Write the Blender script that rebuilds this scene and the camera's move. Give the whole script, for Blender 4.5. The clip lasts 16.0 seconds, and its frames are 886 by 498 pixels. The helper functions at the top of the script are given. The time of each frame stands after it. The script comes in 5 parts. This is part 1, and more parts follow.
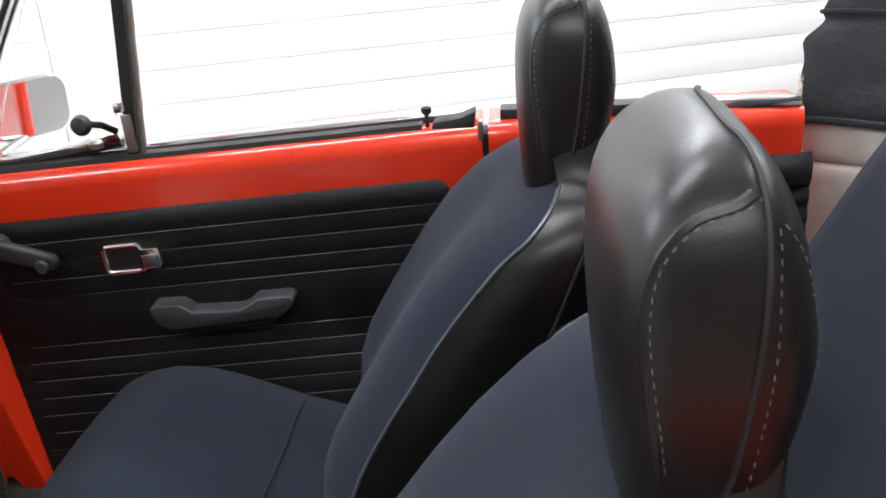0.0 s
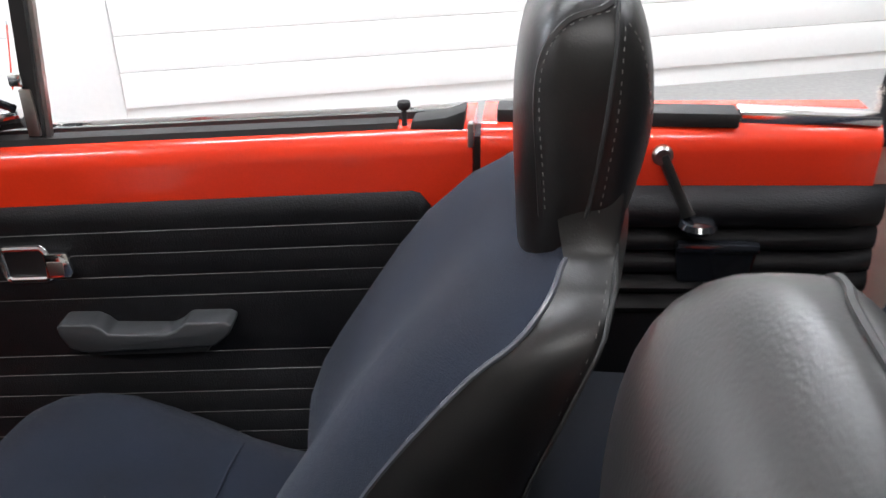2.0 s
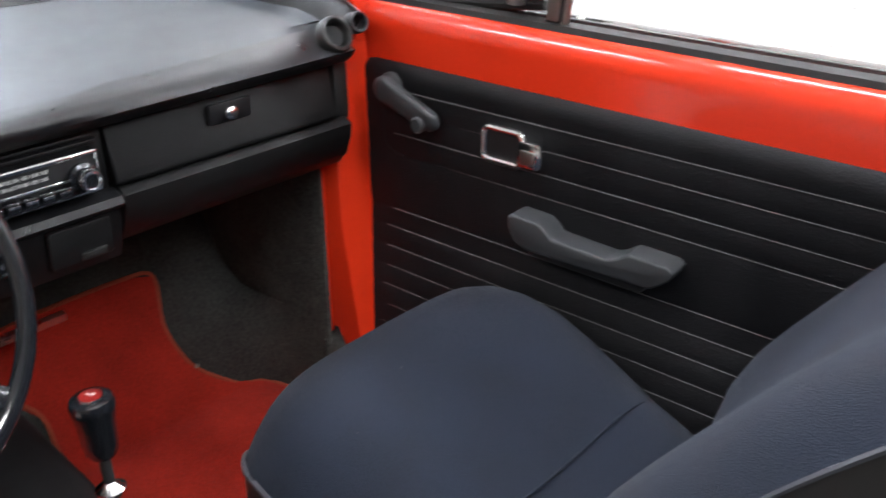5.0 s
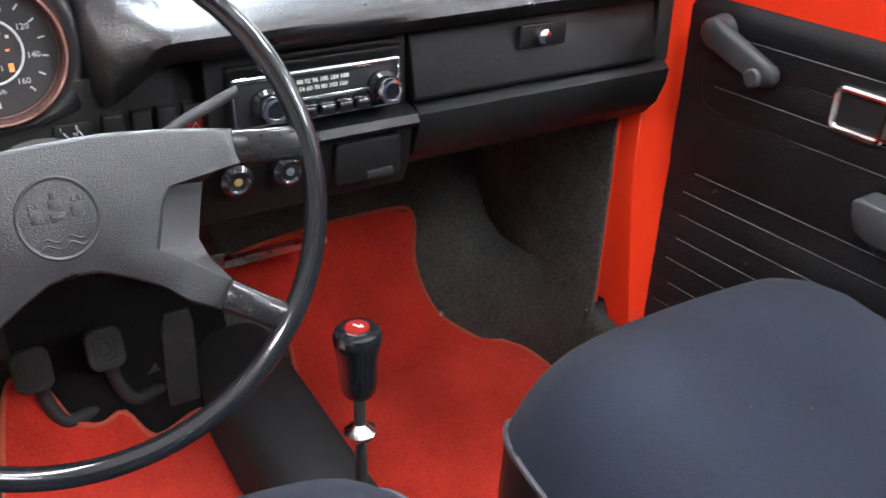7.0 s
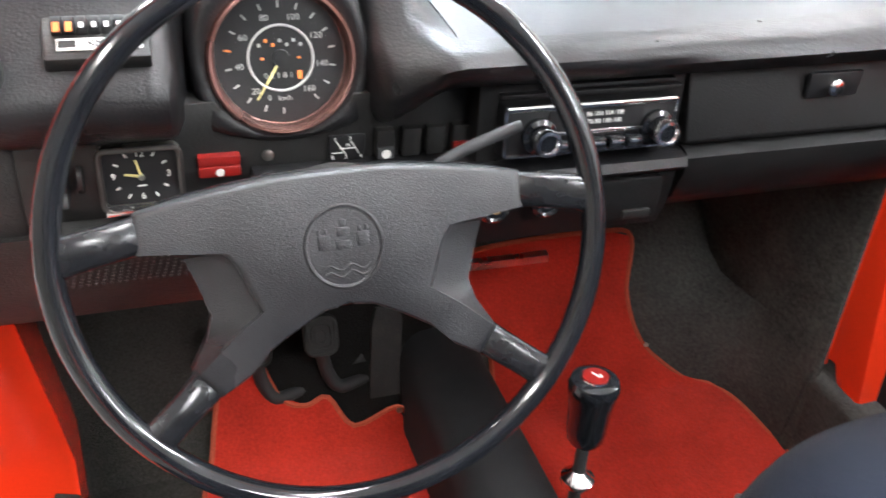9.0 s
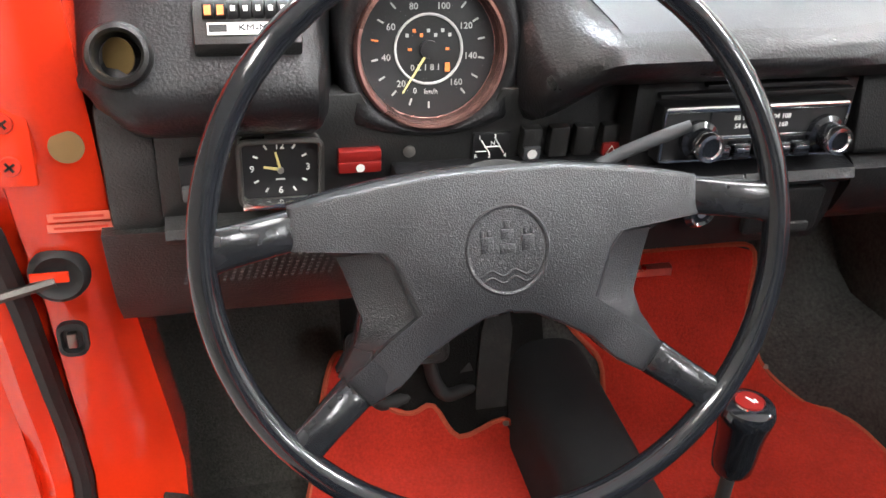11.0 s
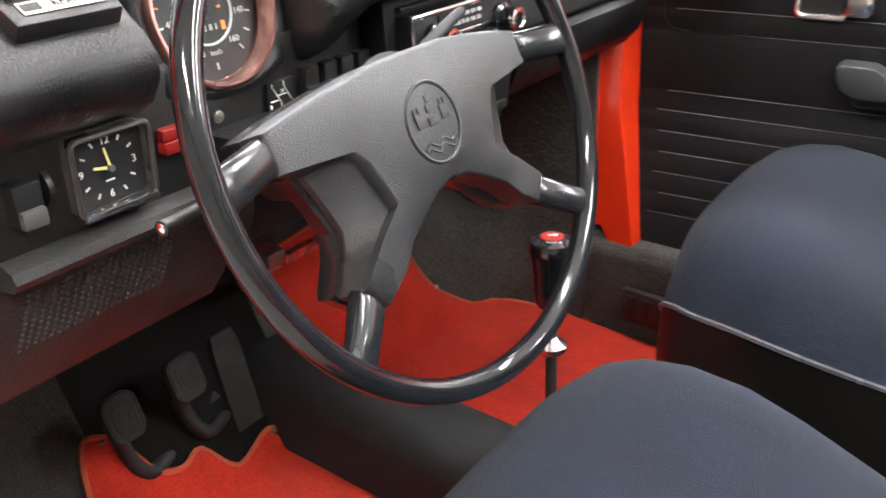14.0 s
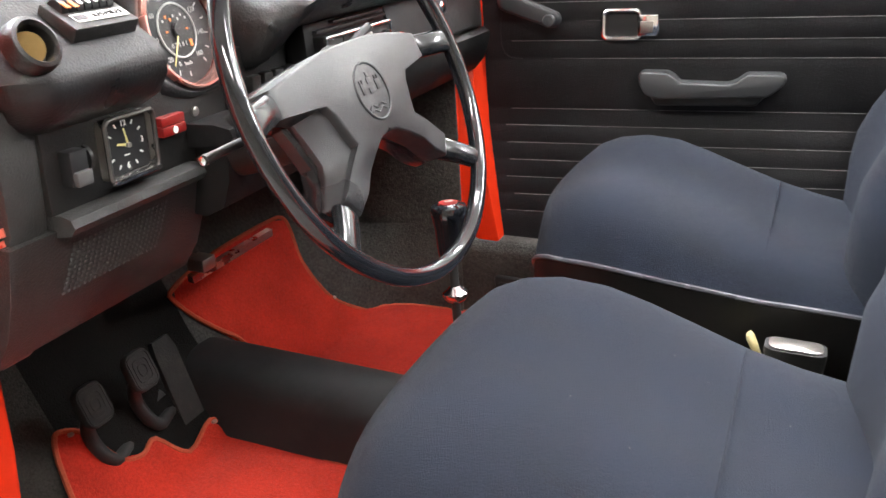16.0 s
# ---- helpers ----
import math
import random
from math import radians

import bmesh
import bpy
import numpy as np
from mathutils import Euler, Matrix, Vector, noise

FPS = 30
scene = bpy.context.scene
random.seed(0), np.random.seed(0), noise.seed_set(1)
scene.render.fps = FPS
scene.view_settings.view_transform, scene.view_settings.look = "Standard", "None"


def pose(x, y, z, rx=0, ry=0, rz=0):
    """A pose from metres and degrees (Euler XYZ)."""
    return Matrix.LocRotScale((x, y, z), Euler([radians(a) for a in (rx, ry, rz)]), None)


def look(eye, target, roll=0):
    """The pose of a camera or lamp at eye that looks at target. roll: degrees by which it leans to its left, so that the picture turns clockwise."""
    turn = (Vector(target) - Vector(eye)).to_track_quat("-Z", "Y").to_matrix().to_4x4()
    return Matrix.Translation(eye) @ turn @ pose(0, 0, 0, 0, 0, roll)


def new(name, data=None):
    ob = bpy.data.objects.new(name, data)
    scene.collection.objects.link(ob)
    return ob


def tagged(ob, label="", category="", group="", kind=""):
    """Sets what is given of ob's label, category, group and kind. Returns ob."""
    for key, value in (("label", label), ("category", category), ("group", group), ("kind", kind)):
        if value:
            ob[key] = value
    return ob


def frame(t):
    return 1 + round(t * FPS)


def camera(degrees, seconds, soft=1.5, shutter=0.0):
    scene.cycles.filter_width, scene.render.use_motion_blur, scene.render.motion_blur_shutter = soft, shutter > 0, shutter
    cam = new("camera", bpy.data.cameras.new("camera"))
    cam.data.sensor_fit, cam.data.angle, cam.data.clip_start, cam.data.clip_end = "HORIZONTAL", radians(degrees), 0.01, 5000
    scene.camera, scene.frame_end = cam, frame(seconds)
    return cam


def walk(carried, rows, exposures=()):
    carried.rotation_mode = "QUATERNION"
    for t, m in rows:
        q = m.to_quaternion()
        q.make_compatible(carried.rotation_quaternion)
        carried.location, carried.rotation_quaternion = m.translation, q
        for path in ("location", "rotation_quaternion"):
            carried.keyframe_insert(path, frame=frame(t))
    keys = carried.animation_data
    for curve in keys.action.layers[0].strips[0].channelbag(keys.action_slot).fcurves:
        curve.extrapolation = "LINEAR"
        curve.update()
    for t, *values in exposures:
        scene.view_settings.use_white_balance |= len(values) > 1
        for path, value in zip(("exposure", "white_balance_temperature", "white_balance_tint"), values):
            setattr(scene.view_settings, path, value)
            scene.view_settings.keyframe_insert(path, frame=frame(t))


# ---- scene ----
cam = camera(53.6, 16.0, 1.5, 0.5)
PATH = [
    (0, (0.129, -0.731, 1.301), (-0.068, 1.105, 0.533), -4.1),
    (0.5, (0.109, -0.661, 1.31), (-0.024, 1.159, 0.489), -1.9),
    (1, (0.093, -0.59, 1.318), (0.009, 1.212, 0.454), -0.7),
    (1.5, (0.096, -0.521, 1.315), (0.005, 1.271, 0.431), -0.3),
    (2, (0.138, -0.433, 1.31), (-0.065, 1.336, 0.399), -1.1),
    (2.5, (0.155, -0.368, 1.29), (-0.189, 1.374, 0.37), -0.7),
    (3, (0.157, -0.33, 1.282), (-0.333, 1.362, 0.336), -0.2),
    (3.5, (0.142, -0.336, 1.293), (-0.461, 1.3, 0.314), 0.1),
    (4, (0.111, -0.362, 1.292), (-0.612, 1.216, 0.297), 1.7),
    (4.5, (0.112, -0.337, 1.257), (-0.823, 1.129, 0.269), 1.9),
    (5, (0.126, -0.342, 1.214), (-1.019, 0.982, 0.246), 2.7),
    (7.5, (-0.05, -0.338, 1.118), (-1.494, 0.541, 0.05), 3.9),
    (8, (-0.058, -0.351, 1.128), (-1.537, 0.452, 0.047), 4.2),
    (8.5, (-0.08, -0.371, 1.141), (-1.59, 0.345, 0.042), 4.8),
    (9, (-0.111, -0.391, 1.145), (-1.658, 0.219, 0.033), 5.4),
    (9.5, (-0.134, -0.4, 1.135), (-1.722, 0.103, 0.029), 5.1),
    (10, (-0.155, -0.41, 1.125), (-1.763, 0.02, 0.015), 5.1),
    (12.5, (-0.17, -0.55, 1.069), (-1.667, 0.273, 0.03), 1.5),
    (13, (-0.217, -0.614, 1.039), (-1.561, 0.486, 0.046), 1.9),
    (13.5, (-0.244, -0.674, 1.022), (-1.422, 0.634, 0.072), 1.4),
    (14, (-0.262, -0.732, 1.01), (-1.267, 0.734, 0.093), 0.8),
    (14.5, (-0.263, -0.784, 1.004), (-1.145, 0.775, 0.113), 0.3),
    (15, (-0.243, -0.845, 0.994), (-1.055, 0.775, 0.148), -0.4),
    (15.5, (-0.223, -0.915, 0.985), (-0.992, 0.752, 0.191), -0.8),
    (16, (-0.208, -0.996, 0.982), (-0.936, 0.712, 0.239), -0.8),
]
walk(cam, [(t, look(eye, target, roll)) for t, eye, target, roll in PATH],
     exposures=[(0, -0.05, 6300, 11), (2.5, -0.05, 6300, 11), (4, 0.05, 6300, 11), (5, 0.4, 6250, 11), (7.5, 1.1, 6200, 11), (8.5, 1.05, 6350, 11), (10, 0.95, 6500, 10), (12.5, 0.98, 6650, 10), (14, 1.2, 6650, 10), (16, 1.3, 6650, 10)])

# ---- world and large lights ----
world = bpy.data.worlds.new("world")
scene.world = world
world.use_nodes = True
wbg = world.node_tree.nodes["Background"]
wbg.inputs["Color"].default_value = (0.75, 0.82, 0.95, 1)
wbg.inputs["Strength"].default_value = 0.3


# ---- materials ----
def material(name, colour, rough=0.5, metal=0.0, var=0.15, scale=40.0, bump=0.0, bump_scale=300.0, coat=0.0,
             spec=0.5, sheen=0.0, kind="noise", dirt=0.0, dirt_colour=(0.3, 0.27, 0.22), rough_var=0.1, coarse=6.0):
    """A surface with two scales of variation in colour and gloss, and fine relief."""
    m = bpy.data.materials.new(name)
    m.use_nodes = True
    nt = m.node_tree
    n, l = nt.nodes, nt.links
    b = n["Principled BSDF"]
    b.inputs["Metallic"].default_value = metal
    b.inputs["Coat Weight"].default_value = coat
    b.inputs["Coat Roughness"].default_value = 0.06
    b.inputs["Specular IOR Level"].default_value = spec
    b.inputs["Sheen Weight"].default_value = sheen
    b.inputs["Sheen Roughness"].default_value = 0.5
    co = n.new("ShaderNodeTexCoord")
    fine = n.new("ShaderNodeTexNoise")
    fine.inputs["Scale"].default_value, fine.inputs["Detail"].default_value = scale, 6
    big = n.new("ShaderNodeTexNoise")
    big.inputs["Scale"].default_value, big.inputs["Detail"].default_value = coarse, 4
    for t in (fine, big):
        l.new(co.outputs["Object"], t.inputs["Vector"])
    mix = n.new("ShaderNodeMath")
    mix.operation = "ADD"
    l.new(fine.outputs["Fac"], mix.inputs[0])
    l.new(big.outputs["Fac"], mix.inputs[1])
    ramp = n.new("ShaderNodeMapRange")
    ramp.inputs["From Min"].default_value, ramp.inputs["From Max"].default_value = 0.6, 1.4
    ramp.inputs["To Min"].default_value, ramp.inputs["To Max"].default_value = 1 - var, 1 + var
    l.new(mix.outputs[0], ramp.inputs["Value"])
    tint = n.new("ShaderNodeVectorMath")
    tint.operation = "SCALE"
    tint.inputs[0].default_value = colour[:3]
    l.new(ramp.outputs["Result"], tint.inputs["Scale"])
    last = tint.outputs[0]
    if dirt:
        spot = n.new("ShaderNodeTexNoise")
        spot.inputs["Scale"].default_value, spot.inputs["Detail"].default_value = coarse * 3, 8
        spot.inputs["Roughness"].default_value = 0.7
        l.new(co.outputs["Object"], spot.inputs["Vector"])
        lim = n.new("ShaderNodeMapRange")
        lim.inputs["From Min"].default_value, lim.inputs["From Max"].default_value = 0.55, 0.75
        lim.inputs["To Max"].default_value = dirt
        l.new(spot.outputs["Fac"], lim.inputs["Value"])
        dm = n.new("ShaderNodeMix")
        dm.data_type = "RGBA"
        dm.inputs[7].default_value = (*dirt_colour, 1)
        l.new(lim.outputs["Result"], dm.inputs[0])
        l.new(last, dm.inputs[6])
        last = dm.outputs[2]
    l.new(last, b.inputs["Base Color"])
    rr = n.new("ShaderNodeMapRange")
    rr.inputs["From Min"].default_value, rr.inputs["From Max"].default_value = 0.3, 0.7
    rr.inputs["To Min"].default_value, rr.inputs["To Max"].default_value = max(0.02, rough - rough_var), min(1, rough + rough_var)
    l.new(big.outputs["Fac"], rr.inputs["Value"])
    l.new(rr.outputs["Result"], b.inputs["Roughness"])
    if bump:
        if kind == "noise":
            t = n.new("ShaderNodeTexNoise")
            t.inputs["Detail"].default_value = 3
            out = t.outputs["Fac"]
        elif kind == "cells":
            t = n.new("ShaderNodeTexVoronoi")
            t.feature = "SMOOTH_F1"
            out = t.outputs["Distance"]
        else:
            t = n.new("ShaderNodeTexWave")
            t.inputs["Distortion"].default_value = 2.0
            out = t.outputs["Fac"]
        t.inputs["Scale"].default_value = bump_scale
        l.new(co.outputs["Object"], t.inputs["Vector"])
        bp = n.new("ShaderNodeBump")
        bp.inputs["Strength"].default_value, bp.inputs["Distance"].default_value = bump, 0.002
        l.new(out, bp.inputs["Height"])
        l.new(bp.outputs["Normal"], b.inputs["Normal"])
    return m


def glow(name, colour, strength):
    m = bpy.data.materials.new(name)
    m.use_nodes = True
    b = m.node_tree.nodes["Principled BSDF"]
    b.inputs["Base Color"].default_value = (0.8, 0.8, 0.8, 1)
    b.inputs["Emission Color"].default_value = (*colour, 1)
    b.inputs["Emission Strength"].default_value = strength
    return m


def glass(name, colour=(1, 1, 1)):
    m = bpy.data.materials.new(name)
    m.use_nodes = True
    b = m.node_tree.nodes["Principled BSDF"]
    b.inputs["Base Color"].default_value = (*colour, 1)
    b.inputs["Transmission Weight"].default_value, b.inputs["Roughness"].default_value = 1.0, 0.02
    b.inputs["IOR"].default_value = 1.1
    return m


RED = material("red_paint", (0.80, 0.040, 0.010), 0.24, var=0.05, coat=0.7, scale=300, bump=0.004, bump_scale=40, rough_var=0.03)
RED_SILL = material("red_paint_worn", (0.62, 0.035, 0.012), 0.4, var=0.15, coat=0.4, dirt=0.3, dirt_colour=(0.2, 0.03, 0.02))
VINYL = material("black_vinyl", (0.007, 0.007, 0.0085), 0.52, var=0.3, bump=0.35, bump_scale=420, kind="noise", spec=0.28, coarse=9)
PAD = material("black_dash_vinyl", (0.0115, 0.0115, 0.0126), 0.35, var=0.25, bump=0.32, bump_scale=430, kind="noise", spec=0.42, rough_var=0.09, coarse=22)
# black vinyl lifted to blue-grey: part of the windscreen's reflection is in the colour
TRAY = material("sheen_greyed_black_tray", (0.026, 0.029, 0.034), 0.44, var=0.3, bump=0.18, bump_scale=600, spec=0.6, rough_var=0.05, coarse=16)
PLASTIC = material("black_facia_plastic", (0.016, 0.0157, 0.0152), 0.38, var=0.25, bump=0.25, bump_scale=600, coarse=12)
GREYPLASTIC = material("dark_grey_plastic", (0.034, 0.036, 0.039), 0.55, var=0.12, bump=0.15, bump_scale=800)
LEATHER = material("black_leatherette", (0.0085, 0.0080, 0.0078), 0.36, var=0.3, bump=0.11, bump_scale=520, kind="noise", spec=0.46, rough_var=0.04, coarse=10)
CLOTH = material("navy_stretch_cloth", (0.0128, 0.0166, 0.0272), 0.92, var=0.42, bump=0.6, bump_scale=800, spec=0.15, sheen=0.05, scale=600, coarse=13, dirt=0.10, dirt_colour=(0.034, 0.038, 0.048))
HUB = material("grained_black_rubber", (0.0275, 0.0282, 0.0305), 0.33, var=0.25, bump=0.30, bump_scale=1250, kind="cells", spec=0.5)
SPOKE = material("satin_black_spoke_plastic", (0.013, 0.0135, 0.0152), 0.19, var=0.2, bump=0.04, bump_scale=500, spec=0.5, rough_var=0.05, coarse=40)
GLOSS = material("glossy_black_plastic", (0.0105, 0.0115, 0.0140), 0.11, var=0.2, bump=0.03, bump_scale=160, coat=0.5, rough_var=0.06, dirt=0.03, dirt_colour=(0.2, 0.2, 0.22), coarse=40)
STEEL = material("bare_steel", (0.62, 0.60, 0.57), 0.28, metal=1.0, var=0.25, rough_var=0.12, coarse=30)
CHROME = material("chrome", (0.90, 0.90, 0.90), 0.15, metal=1.0, var=0.05, rough_var=0.05)
DULL = material("dull_metal", (0.40, 0.38, 0.35), 0.38, metal=1.0, var=0.25, dirt=0.3, dirt_colour=(0.1, 0.08, 0.06))
COPPER = material("pinkish_anodised_ring", (0.80, 0.42, 0.36), 0.30, metal=1.0, var=0.08)
CARPET = material("dark_grey_carpet", (0.058, 0.057, 0.053), 0.97, var=0.6, scale=190, bump=1.0, bump_scale=260, spec=0.1, dirt=0.3, dirt_colour=(0.095, 0.088, 0.075), coarse=9)
TOEMAT = material("dark_brown_black_carpet", (0.040, 0.038, 0.034), 0.97, var=0.6, scale=300, bump=0.9, bump_scale=420, spec=0.1, dirt=0.4, dirt_colour=(0.062, 0.056, 0.047), coarse=9)
# black of the toe board, deepened to hold the shade behind the pedals
SHADEBLACK = material("shade_black_toe_board", (0.0085, 0.0080, 0.0075), 0.97, var=0.4, scale=400, bump=0.8, bump_scale=420, spec=0.1, coarse=9)
MAT = material("red_velour_mat", (0.46, 0.030, 0.017), 0.95, var=0.36, scale=260, bump=0.8, bump_scale=600, spec=0.1, sheen=0.06, coarse=11, dirt=0.35, dirt_colour=(0.30, 0.018, 0.010))
MATEDGE = material("faded_red_binding", (0.42, 0.085, 0.045), 0.9, var=0.3, scale=300, spec=0.1)
TUNNEL = material("black_tunnel_rubber", (0.011, 0.011, 0.012), 0.75, var=0.3, bump=0.2, bump_scale=500, dirt=0.15, dirt_colour=(0.06, 0.055, 0.05))
BLACKPLASTIC = material("black_grained_plastic", (0.0082, 0.0082, 0.0085), 0.50, var=0.3, bump=0.3, bump_scale=560, spec=0.27, coarse=12)
LOWERDASH = material("dark_grained_lower_dash", (0.036, 0.036, 0.0355), 0.40, var=0.3, bump=0.5, bump_scale=520, spec=0.55, coarse=12)
RUBBER = material("black_rubber", (0.016, 0.016, 0.016), 0.65, var=0.25, bump=0.15, bump_scale=200)
PEDALRUBBER = material("worn_pedal_rubber", (0.016, 0.015, 0.014), 0.8, var=0.3, bump=0.3, bump_scale=300, dirt=0.3, dirt_colour=(0.10, 0.085, 0.07))
CANVAS = material("charcoal_canvas", (0.038, 0.040, 0.044), 0.85, var=0.45, scale=500, bump=0.9, bump_scale=90, spec=0.15, coarse=14)
LINER = material("pale_grey_liner", (0.56, 0.525, 0.48), 0.8, var=0.1, bump=0.3, bump_scale=60, spec=0.2)
DIAL = material("black_dial", (0.008, 0.008, 0.009), 0.5, var=0.1)
PRINT = material("white_print", (0.75, 0.75, 0.72), 0.6, var=0.05)
ORANGE = material("orange_print", (0.75, 0.20, 0.04), 0.5, var=0.05)
DIALPRINT = material("greyed_dial_print", (0.40, 0.40, 0.385), 0.6, var=0.08)
NEEDLE = material("yellow_needle", (0.70, 0.62, 0.25), 0.5, var=0.05)
REDSWITCH = material("red_rocker_plastic", (0.21, 0.009, 0.007), 0.40, var=0.1)
CREAM = material("cream_plastic", (0.72, 0.62, 0.32), 0.35, var=0.08)
STITCH = material("grey_thread", (0.13, 0.126, 0.122), 0.8, var=0.2, scale=400)
GREYTRIM = material("grey_piping", (0.075, 0.078, 0.09), 0.32, var=0.15)
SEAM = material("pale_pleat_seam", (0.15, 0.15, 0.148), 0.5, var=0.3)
WHITEWALL = material("white_painted_board", (0.80, 0.79, 0.77), 0.6, var=0.03, bump=0.08, bump_scale=30, dirt=0.05, dirt_colour=(0.6, 0.58, 0.55), coarse=1.5)
CONCRETE = material("grey_concrete", (0.32, 0.31, 0.30), 0.7, var=0.2, bump=0.2, bump_scale=20, coarse=1.0)
CEILWHITE = material("white_ceiling_paint", (0.75, 0.75, 0.74), 0.8, var=0.04, coarse=1.0)
GLASS = glass("clear_glass")
LIGHTPANEL = glow("lamp_diffuser", (0.97, 0.98, 1.0), 48.0)
# fill for the driver's side, from lamps added out of view
LIGHTPANEL_DIM = glow("dim_lamp_diffuser", (1.0, 0.97, 0.93), 46.0)
LIGHTPANEL_BRIGHT = glow("bright_lamp_diffuser", (0.95, 0.98, 1.0), 100.0)
# added lamp ahead of the car that puts cool light on the dash
LIGHTPANEL_COOL = glow("cool_lamp_diffuser", (0.84, 0.93, 1.0), 190.0)
TAUPE = material("taupe_wall_paint", (0.24, 0.215, 0.185), 0.7, var=0.06, coarse=1.0)
MIRROR = material("mirror_glass", (0.9, 0.9, 0.9), 0.03, metal=1.0, var=0.01, rough_var=0.01)
STICKER = material("pale_red_label", (0.75, 0.16, 0.10), 0.5, var=0.1)
GRILLE = material("grey_grille_dots", (0.085, 0.085, 0.085), 0.5, var=0.2)
DARKSTEEL = material("dark_steel", (0.10, 0.095, 0.09), 0.42, metal=0.9, var=0.3)
BRASS = material("dark_brass_flap", (0.30, 0.20, 0.08), 0.38, metal=0.9, var=0.25, rough_var=0.08, coarse=60)
OCHRE = material("ochre_disc", (0.22, 0.13, 0.05), 0.5, var=0.2)


# ---- geometry helpers ----
def part(name, bm, mat, parent=None, label="", smooth=40):
    me = bpy.data.meshes.new(name)
    bmesh.ops.recalc_face_normals(bm, faces=bm.faces)
    bm.to_mesh(me)
    bm.free()
    for p in me.polygons:
        p.use_smooth = True
    me.set_sharp_from_angle(angle=radians(smooth))
    me.materials.append(mat)
    ob = new(name, me)
    if parent:
        ob.parent = parent
        ob.matrix_parent_inverse = parent.matrix_world.inverted()
    if label:
        ob["label"] = label
    return ob


def empty(name, at, label, category, group="", kind=""):
    ob = new(name)
    ob.empty_display_size = 0.05
    ob.location = at
    bpy.context.view_layer.update()
    return tagged(ob, label, category, group, kind)


def box(c, s, bevel=0.0, m=None, seg=2):
    """A box about c with sizes s, its edges rounded."""
    bm = bmesh.new()
    bmesh.ops.create_cube(bm, size=1.0)
    bmesh.ops.scale(bm, vec=s, verts=bm.verts)
    if bevel:
        bmesh.ops.bevel(bm, geom=bm.edges[:], offset=bevel, segments=seg, profile=0.5, affect="EDGES")
    bmesh.ops.translate(bm, vec=c, verts=bm.verts)
    if m is not None:
        bm.transform(m)
    return bm


def prism(pts, a, b, axis="y", bevel=0.0, m=None, seg=2):
    """A polygon of (u, v) drawn out from a to b along an axis: y takes (x, z), x takes (y, z), z takes (x, y)."""
    def at(u, v, w):
        return {"y": (u, w, v), "x": (w, u, v), "z": (u, v, w)}[axis]
    bm = bmesh.new()
    lo = [bm.verts.new(at(u, v, a)) for u, v in pts]
    hi = [bm.verts.new(at(u, v, b)) for u, v in pts]
    bm.faces.new(lo), bm.faces.new(hi[::-1])
    k = len(pts)
    for i in range(k):
        bm.faces.new((lo[i], lo[(i + 1) % k], hi[(i + 1) % k], hi[i]))
    if bevel:
        bmesh.ops.recalc_face_normals(bm, faces=bm.faces)
        bmesh.ops.bevel(bm, geom=bm.edges[:], offset=bevel, segments=seg, profile=0.5, affect="EDGES")
    if m is not None:
        bm.transform(m)
    return bm


def loft(rings, close=True, caps=True, m=None):
    """Skin over rings of points, each with as many points."""
    bm = bmesh.new()
    rows = [[bm.verts.new(p) for p in r] for r in rings]
    k = len(rows[0])
    for a, b in zip(rows, rows[1:]):
        for i in range(k if close else k - 1):
            j = (i + 1) % k
            bm.faces.new((a[i], a[j], b[j], b[i]))
    if caps and close:
        bm.faces.new(rows[0][::-1]), bm.faces.new(rows[-1])
    if m is not None:
        bm.transform(m)
    return bm


def spline(pts, n):
    """Points of a smooth curve through pts, n to a stretch."""
    p = [Vector(q) for q in pts]
    out = []
    for i in range(len(p) - 1):
        a, b, c, d = p[max(i - 1, 0)], p[i], p[i + 1], p[min(i + 2, len(p) - 1)]
        for s in range(n):
            t = s / n
            out.append(0.5 * (2 * b + (c - a) * t + (2 * a - 5 * b + 4 * c - d) * t * t + (3 * b - a - 3 * c + d) * t ** 3))
    return out + [p[-1]]


def tube(pts, r, seg=10, closed=False, flat=1.0, m=None):
    """A round rod along points; r is a number or one for each point."""
    p = [Vector(q) for q in pts]
    k = len(p)
    rs = r if isinstance(r, (list, tuple)) else [r] * k
    rings, up = [], None
    for i in range(k):
        a, b = (p[i - 1], p[(i + 1) % k]) if closed else (p[max(i - 1, 0)], p[min(i + 1, k - 1)])
        d = (b - a).normalized()
        if up is None:
            up = d.orthogonal().normalized()
        up = (up - d * up.dot(d)).normalized()
        side = d.cross(up)
        rings.append([p[i] + rs[i] * (math.cos(u) * side + flat * math.sin(u) * up) for u in [2 * math.pi * j / seg for j in range(seg)]])
    if closed:
        rings.append(rings[0])
    bm = loft(rings, caps=not closed, m=m)
    if closed:
        bmesh.ops.remove_doubles(bm, verts=bm.verts, dist=1e-6)
    return bm


def lathe(profile, seg=32, m=None, caps=True):
    """A profile of (radius, height) turned round z."""
    rings = [[(r * math.cos(u), r * math.sin(u), z) for u in [2 * math.pi * j / seg for j in range(seg)]] for r, z in profile]
    bm = loft(rings, caps=caps, m=m)
    return bm


def join(*bms):
    out = bmesh.new()
    for b in bms:
        me = bpy.data.meshes.new("tmp")
        b.to_mesh(me)
        b.free()
        out.from_mesh(me)
        bpy.data.meshes.remove(me)
    return out


def basis(at, x, y, z):
    """The pose with these axes (columns) at a place."""
    m = Matrix.Identity(4)
    for i, v in enumerate((x, y, z)):
        m.col[i][:3] = Vector(v).normalized()
    m.translation = at
    return m


